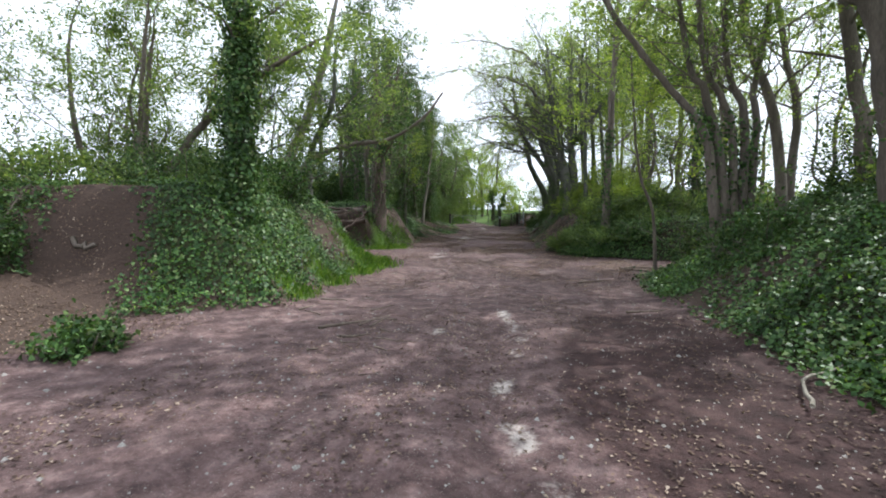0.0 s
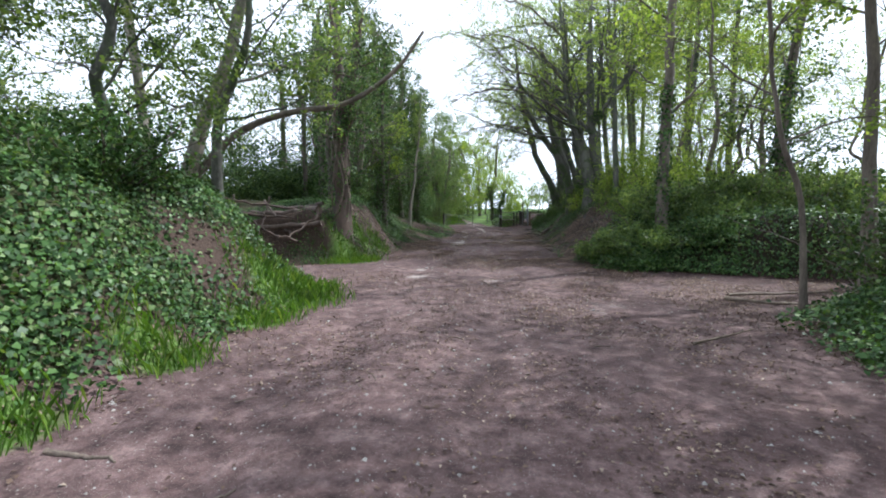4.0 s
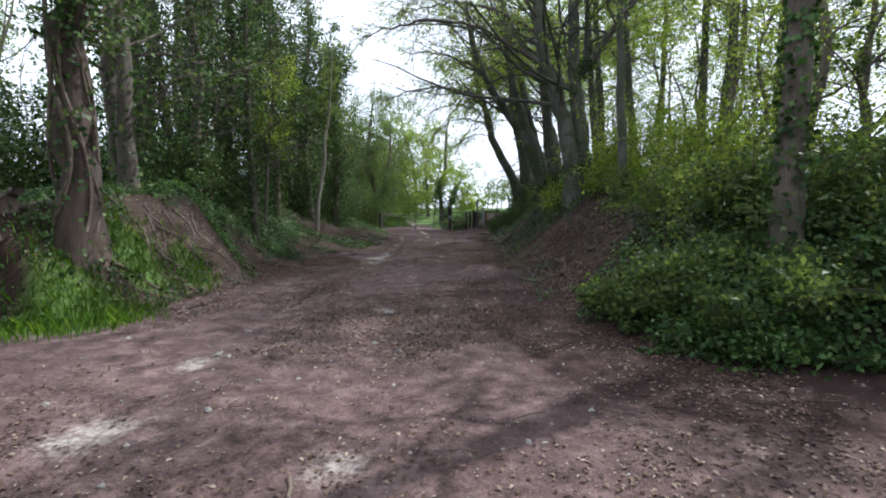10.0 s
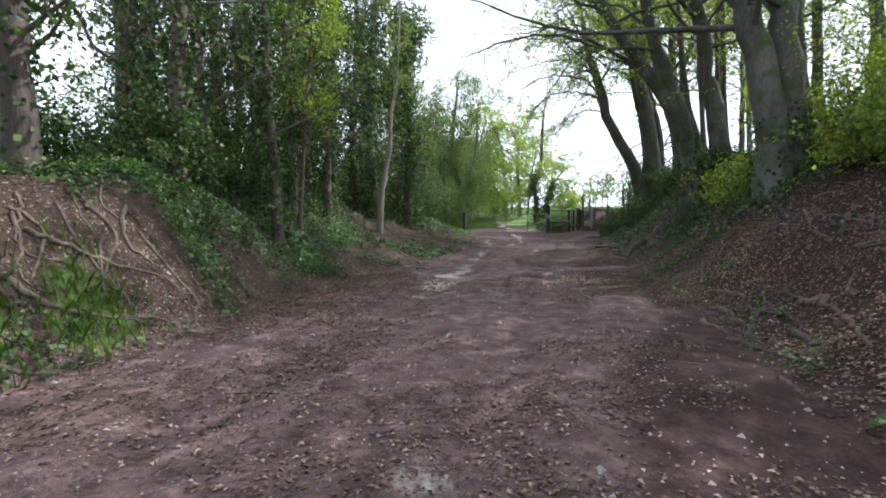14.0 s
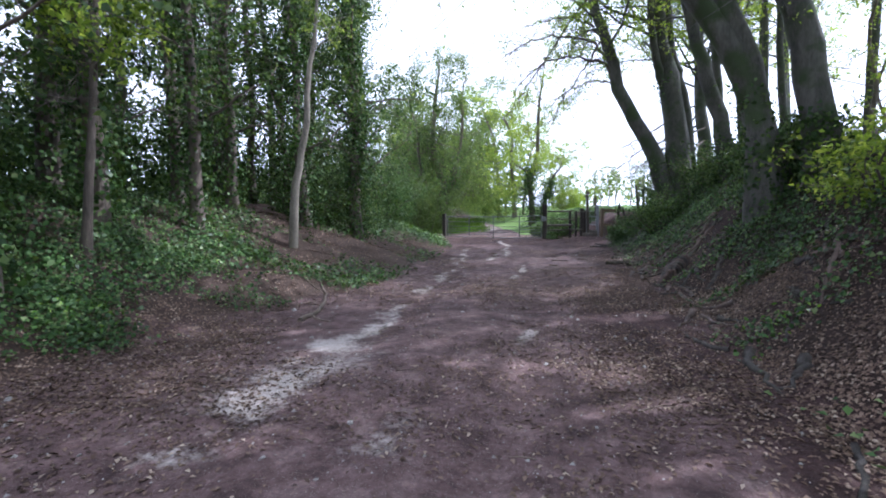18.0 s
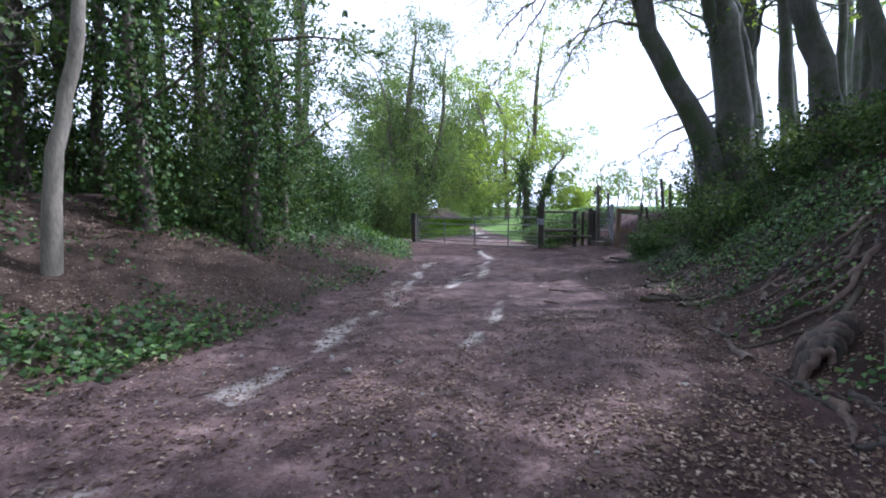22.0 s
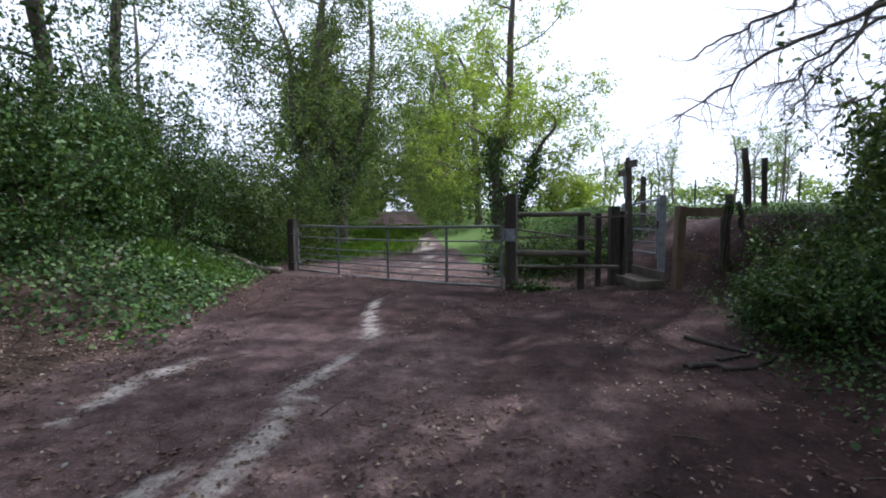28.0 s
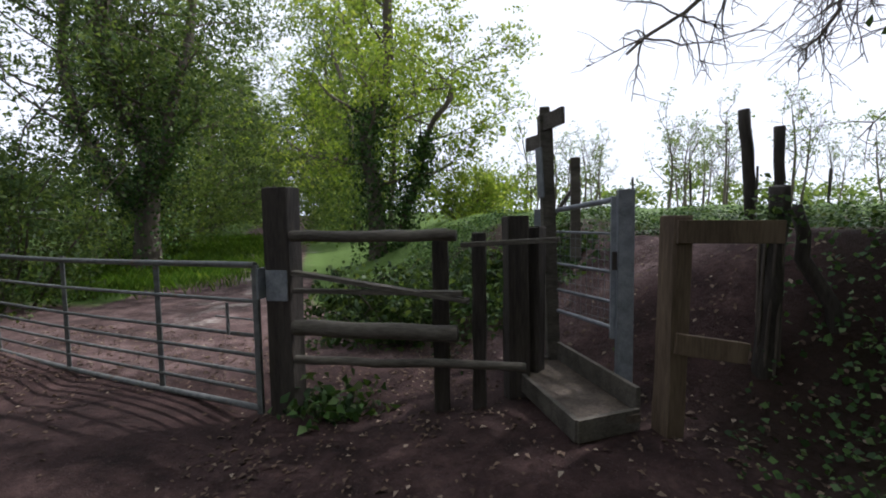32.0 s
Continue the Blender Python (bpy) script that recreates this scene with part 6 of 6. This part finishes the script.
def wood_clutter():
    rl, rg = "bare pale tree root half buried in the track", "roots crossing the track"
    for pts, r in [([(3.97, -1.01), (4.17, -0.57), (4.4, -0.14), (4.88, -0.08)], 0.028), ([(4.61, -0.61), (4.62, -0.31), (4.65, 0.1)], 0.02), ([(4.43, -1.28), (4.63, -1.09), (4.78, -0.95)], 0.028), ([(4.07, 0.57), (4.37, 1.05)], 0.02),
                   ([(2.77, 1.06), (3.35, 1.11)], 0.025), ([(2.9, 0.03), (2.95, 0.53)], 0.024), ([(4.38, -0.52), (4.46, -0.01), (4.65, 0.18)], 0.018), ([(4.56, -1.48), (4.81, -1.36)], 0.016), ([(4.86, -0.76), (5.12, -0.85)], 0.015),
                   ([(4.38, -2.05), (4.48, -1.91)], 0.02), ([(5.17, -1.64), (5.4, -1.77)], 0.016), ([(3.46, -0.15), (2.96, 0.09)], 0.018), ([(5.0, -1.22), (5.3, -1.3), (5.57, -1.24)], 0.014),
                   ([(-0.44, 23.11), (-0.48, 23.47), (-0.64, 23.86), (-0.93, 24.41), (-1.22, 24.85), (-1.86, 25.6), (-2.5, 26.2)], 0.045), ([(-0.48, 23.47), (-0.2, 23.3), (0.0, 23.26)], 0.022), ([(-2.28, 25.53), (-1.7, 25.2), (-1.26, 24.99)], 0.02), ([(-1.1, 13.9), (-0.7, 14.6), (-0.5, 15.4)], 0.04), ([(-1.3, 15.0), (-0.95, 15.6), (-0.7, 16.2)], 0.04), ([(-1.6, 15.4), (-1.3, 16.0), (-0.9, 16.8)], 0.035)]:
        ground_line("root", pts, r, r * 0.35, M_ROOT, rl, "root", group=rg)
    for k in range(12):
        y = rng.uniform(14.6, 16.6)
        x = rng.uniform(-2.4, -1.4)
        L = rng.uniform(0.5, 1.3)
        ground_line("root", [(x, y), (x + L * 0.35, y + rng.uniform(-0.25, 0.2)), (x + L * 0.7, y + rng.uniform(-0.4, 0.3)), (x + L, y + rng.uniform(-0.5, 0.3))], rng.uniform(0.02, 0.045), 0.01, M_ROOT, "bare tangled root running down the eroded bank", "root", 0.7, 14, "roots on the eroded bank")
    for k in range(14):
        x, y = rng.uniform(3.5, 4.2), rng.uniform(31.2, 34.4)
        a = rng.uniform(-0.4, 0.5)
        ground_line("root", [(x, y), (x + 0.25 * np.cos(a), y + 0.15 + 0.2 * np.sin(a)), (x + rng.uniform(0.4, 0.7) * np.cos(a), y + rng.uniform(0.0, 0.3))], rng.uniform(0.04, 0.075), 0.025, M_MOSS, "thick flat moss-covered root at the bank foot", "root", 0.3, 12, "mossy roots at the bank foot")
    st_ = thing("tree_stump", (-4.9, 33.9, h1(-4.9, 33.9)), "small cut stump among ivy on the bank", "stump")
    tb = Tubes()
    z_ = h1(-4.9, 33.9)
    tb.add([(-4.9, 33.9, z_ - 0.2), (-4.9, 33.9, z_ + 0.05), (-4.88, 33.9, z_ + 0.3)], [0.12, 0.09, 0.08], 9, 0.06)
    part_mesh("wood", tb.mesh("wood", M_BARK, tuple(st_.location)), st_)
    hollow = thing("tree_stump", (4.95, 28.2, h1(4.95, 28.2)), "dark hollow root stump gaping at the bank foot", "stump")
    for k in range(7):
        dx, dy, hh, r = -0.03 + 0.02 * k, 0.05 * k, 0.17 + 0.02 * k, 0.04 + 0.006 * (k % 3)
        a, b = (4.72 + dx - 0.01 * k, 28.02 + dy), (5.02 + dx + 0.02 * k, 28.2 + dy)
        tb = Tubes()
        line = curve([(a[0], a[1], h1(*a) - 0.08), (a[0] + 0.06, a[1] + 0.03, h1(*a) + hh * 0.75), (4.86 + dx, 28.14 + dy, h1(4.86, 28.14) + hh), (b[0] - 0.05, b[1], h1(*b) + hh * 0.6), (b[0], b[1], h1(*b) - 0.08)], 14)
        line[1:-1] += rng.normal(size=(12, 3)) * 0.012
        tb.add(line, np.linspace(r * 1.3, r, 14), 8, 0.08)
        part_mesh("root", tb.mesh("root", M_POST if k % 2 else M_REDBARK, tuple(hollow.location)), hollow)
    mossy = "gnarled dark root on the shaded bank foot"
    for k in range(150):
        y = rng.uniform(16.5, 36.0)
        x = np.interp(y, *FOOT_R) + rng.uniform(-0.3, 2.4)
        a = np.pi / 2 + rng.uniform(-0.55, 0.55) + (np.pi if rng.random() < 0.5 else 0)
        L = rng.uniform(0.35, 1.3)
        ground_line("root", [(x, y), (x - np.cos(a) * L * 0.5 + rng.uniform(-0.12, 0.12), y - np.sin(a) * L * 0.5), (x - np.cos(a) * L, y - np.sin(a) * L)], rng.uniform(0.025, 0.06), 0.012, M_POST if k % 3 else M_REDBARK, mossy, "root", 0.15, 12, "bank foot roots")
    for pts, r in [([(2.9, 37.7), (3.15, 37.5), (3.3, 37.45), (3.7, 37.2)], 0.035), ([(2.8, 36.7), (3.05, 36.85), (3.2, 36.8), (3.5, 37.1), (3.9, 37.6)], 0.032), ([(3.1, 37.0), (3.3, 37.2), (3.6, 37.5)], 0.025)]:
        ground_line("root", pts, r, r * 0.5, M_POST, "dark bare root beside the ivy bank", "root", 0.5)
    for k in range(9):
        x, y = 4.85 + 0.1 * k + rng.uniform(-0.1, 0.1), 29.0 + 0.28 * k
        ground_line("root", [(x + 0.75, y + 0.15), (x + 0.4, y - 0.1), (x + 0.1, y + 0.05), (x - 0.35, y + rng.uniform(0.05, 0.3))], 0.04, 0.018, M_MOSS if k % 4 == 0 else M_REDBARK, "mossy root stepping down the bank", "root", 0.5, 14, "bank foot roots")
    ground_line("fallen_log", [(-8.0, 41.5), (-6.5, 41.0), (-5.0, 40.6)], 0.1, 0.08, M_BARK, "fallen log lying at the edge of the track", "log", 0.8)
    ground_line("fallen_branch", [(-5.2, 36.9), (-5.9, 37.6), (-6.4, 38.2), (-6.6, 39.2)], 0.04, 0.02, M_PALEBARK, "bare fallen branch on the grassy bank", "branch", 1.2)
    for a, b, r in [((-2.0, 13.0, 1.75), (-6.6, 14.6, 1.65), 0.15), ((-2.4, 12.8, 1.5), (-6.0, 14.0, 1.35), 0.12), ((-1.9, 13.1, 1.95), (-4.9, 14.4, 1.9), 0.08), ((-6.2, 11.5, 2.5), (-3.2, 13.4, 1.8), 0.05), ((-5.0, 12.6, 1.3), (-5.2, 12.7, 2.3), 0.05),
                    ((-1.7, 12.6, 1.3), (-5.4, 11.4, 1.2), 0.1), ((-2.6, 12.2, 0.9), (-4.6, 13.6, 2.1), 0.06), ((-2.2, 12.0, 0.7), (-3.6, 11.2, 1.5), 0.05), ((-1.8, 12.8, 1.6), (-2.6, 11.4, 0.8), 0.045), ((-3.4, 11.6, 0.9), (-3.9, 12.9, 2.2), 0.035), ((-6.4, 12.6, 1.9), (-2.6, 12.4, 1.5), 0.07)]:
        t = thing("fallen_log", tuple((np.array(a) + b) / 2), "dark weathered fallen trunk across the gap in the bank", "log", "fallen trunks")
        tb = Tubes()
        line = curve([a, tuple((np.array(a) + b) / 2 + np.array([0, 0, -0.12])), b], 16)
        line[1:-1] += rng.normal(size=(14, 3)) * 0.03
        tb.add(line, np.linspace(r, r * 0.55, 16), 8, 0.08)
        part_mesh("wood", tb.mesh("wood", M_REDBARK, tuple(t.location)), t)
    ground_line("log_step", [(-1.4, -0.85), (-1.0, -0.65)], 0.05, 0.045, M_BARK, "short sawn log set as a step in the soil ramp", "log", 0.7, 8)
    ground_line("fallen_branch", [(9.9, -2.3), (10.2, -1.4), (10.9, -0.9), (11.6, -1.1)], 0.022, 0.01, M_PALEBARK, "bare crooked branch lying on the ivy bank", "branch", 4.0)
    for pts, r in [([(4.3, 9.8), (4.75, 9.1), (5.1, 8.6)], 0.014), ([(7.9, 5.1), (8.9, 6.1)], 0.02), ([(1.93, 32.12), (2.16, 32.06), (2.4, 32.11)], 0.022), ([(2.63, 32.58), (2.83, 32.55), (3.03, 32.16), (3.21, 31.93)], 0.016), ([(2.03, 31.05), (2.26, 30.91)], 0.022), ([(1.73, 33.35), (2.12, 33.63)], 0.018), ([(8.7, 1.8), (9.4, 2.2)], 0.022), ([(9.2, 8.4), (10.0, 8.2), (10.8, 8.6)], 0.04), ([(9.4, 8.9), (10.6, 9.5), (11.8, 10.2)], 0.03),
                   ([(11.2, 9.0), (12.4, 10.4), (13.4, 11.0)], 0.04), ([(10.2, 7.0), (11.0, 8.2), (12.0, 8.6)], 0.03)]:
        ground_line("fallen_branch", pts, r, r * 0.4, M_ROOT, "dry bare branch lying on the earth", "branch", 0.9)
    for k in range(150):
        y = rng.uniform(-8, 40)
        l_, r_ = np.interp(y, *FOOT_L), np.interp(y, *FOOT_R)
        x = l_ + (r_ - l_) * rng.beta(0.8, 0.8)
        a, L = rng.uniform(0, np.pi), rng.uniform(0.1, 0.38)
        ground_line("twig", [(x, y), (x + np.cos(a) * L * 0.5, y + np.sin(a) * L * 0.5 + 0.02), (x + np.cos(a) * L, y + np.sin(a) * L)], 0.006, 0.003, M_ROOT, "small dry twig on the earth track", "twig", 1.0, 6, "twigs on the track")


wood_clutter()


def stone_mesh(seed, flat):
    r = random.Random(seed)
    bm = bmesh.new()
    bmesh.ops.create_icosphere(bm, subdivisions=2, radius=0.5)
    for v in bm.verts:
        v.co *= 0.75 + 0.5 * noise.noise(v.co * 2.2 + Vector((seed * 3.1, 0, 0)))
        v.co.z *= flat
        v.co.x *= r.uniform(0.95, 1.05)
    me = bpy.data.meshes.new("stone")
    bm.to_mesh(me)
    bm.free()
    me.materials.append(M_STONE)
    return me


def stones():
    kinds = [stone_mesh(k, f) for k, f in enumerate((0.6, 0.45, 0.7, 0.5, 0.55))]
    def put(x, y, s, label):
        ob = new("stone", kinds[rng.integers(0, 5)])
        ob.location = (x, y, h1(x, y) + s * 0.08)
        ob.scale = (s, s * rng.uniform(0.6, 1.0), s)
        ob.rotation_euler = (rng.uniform(-0.2, 0.2), rng.uniform(-0.2, 0.2), rng.uniform(0, 6.28))
        tagged(ob, label, "stone", "chalk stones on the track")
    for x, y, s in [(3.56, 14.45, 0.17), (1.95, 13.0, 0.12), (4.4, 9.33, 0.1), (0.8, 26.9, 0.11), (0.4, 27.2, 0.1), (3.9, 12.7, 0.11), (2.4, 11.9, 0.1), (2.2, 12.0, 0.12), (4.3, 12.4, 0.1), (2.74, 5.1, 0.07), (3.86, 5.7, 0.06), (3.24, 9.5, 0.07), (6.5, 4.2, 0.06), (4.6, 4.9, 0.06)]:
        put(x, y, s, "pale chalk stone lying on the track")
    for k in range(240):
        y = rng.uniform(-8.5, 35.0)
        l_, r_ = np.interp(y, *FOOT_L), np.interp(y, *FOOT_R)
        put(l_ + (r_ - l_) * rng.uniform(0.05, 0.9), y, float(np.exp(rng.normal(np.log(0.045), 0.35))), "small pale flint lying on the track")
    # gravel too small to tell apart
    n = 16000
    y = -9 + 44 * rng.random(n) ** 1.35
    l_, r_ = np.interp(y, *FOOT_L), np.interp(y, *FOOT_R)
    x = l_ + (r_ - l_) * rng.uniform(0.0, 1.0, n)
    s = np.exp(rng.normal(np.log(0.0095), 0.5, n)) * np.interp(y, [24, 35], [1.0, 0.45])
    base = np.array([(1, 0, 0), (-0.5, 0.8, 0), (-0.5, -0.8, 0), (0, 0, 0.8)], float)
    th = rng.uniform(0, 2 * np.pi, n)
    c, sn = np.cos(th), np.sin(th)
    v = np.stack([base[:, 0][None] * c[:, None] - base[:, 1][None] * sn[:, None], base[:, 0][None] * sn[:, None] + base[:, 1][None] * c[:, None], np.repeat(base[:, 2][None], n, 0)], -1) * s[:, None, None]
    v += np.stack([x, y, height(x, y) - 0.002], 1)[:, None]
    f = np.array([(0, 1, 3), (1, 2, 3), (2, 0, 3)])[None] + 4 * np.arange(n)[:, None, None]
    tagged(new("gravel", mesh_from("gravel", v.reshape(-1, 3), f.reshape(-1, 3), M_STONE)), "fine pale flint gravel bedded in the earth", "gravel", kind="stuff")


stones()
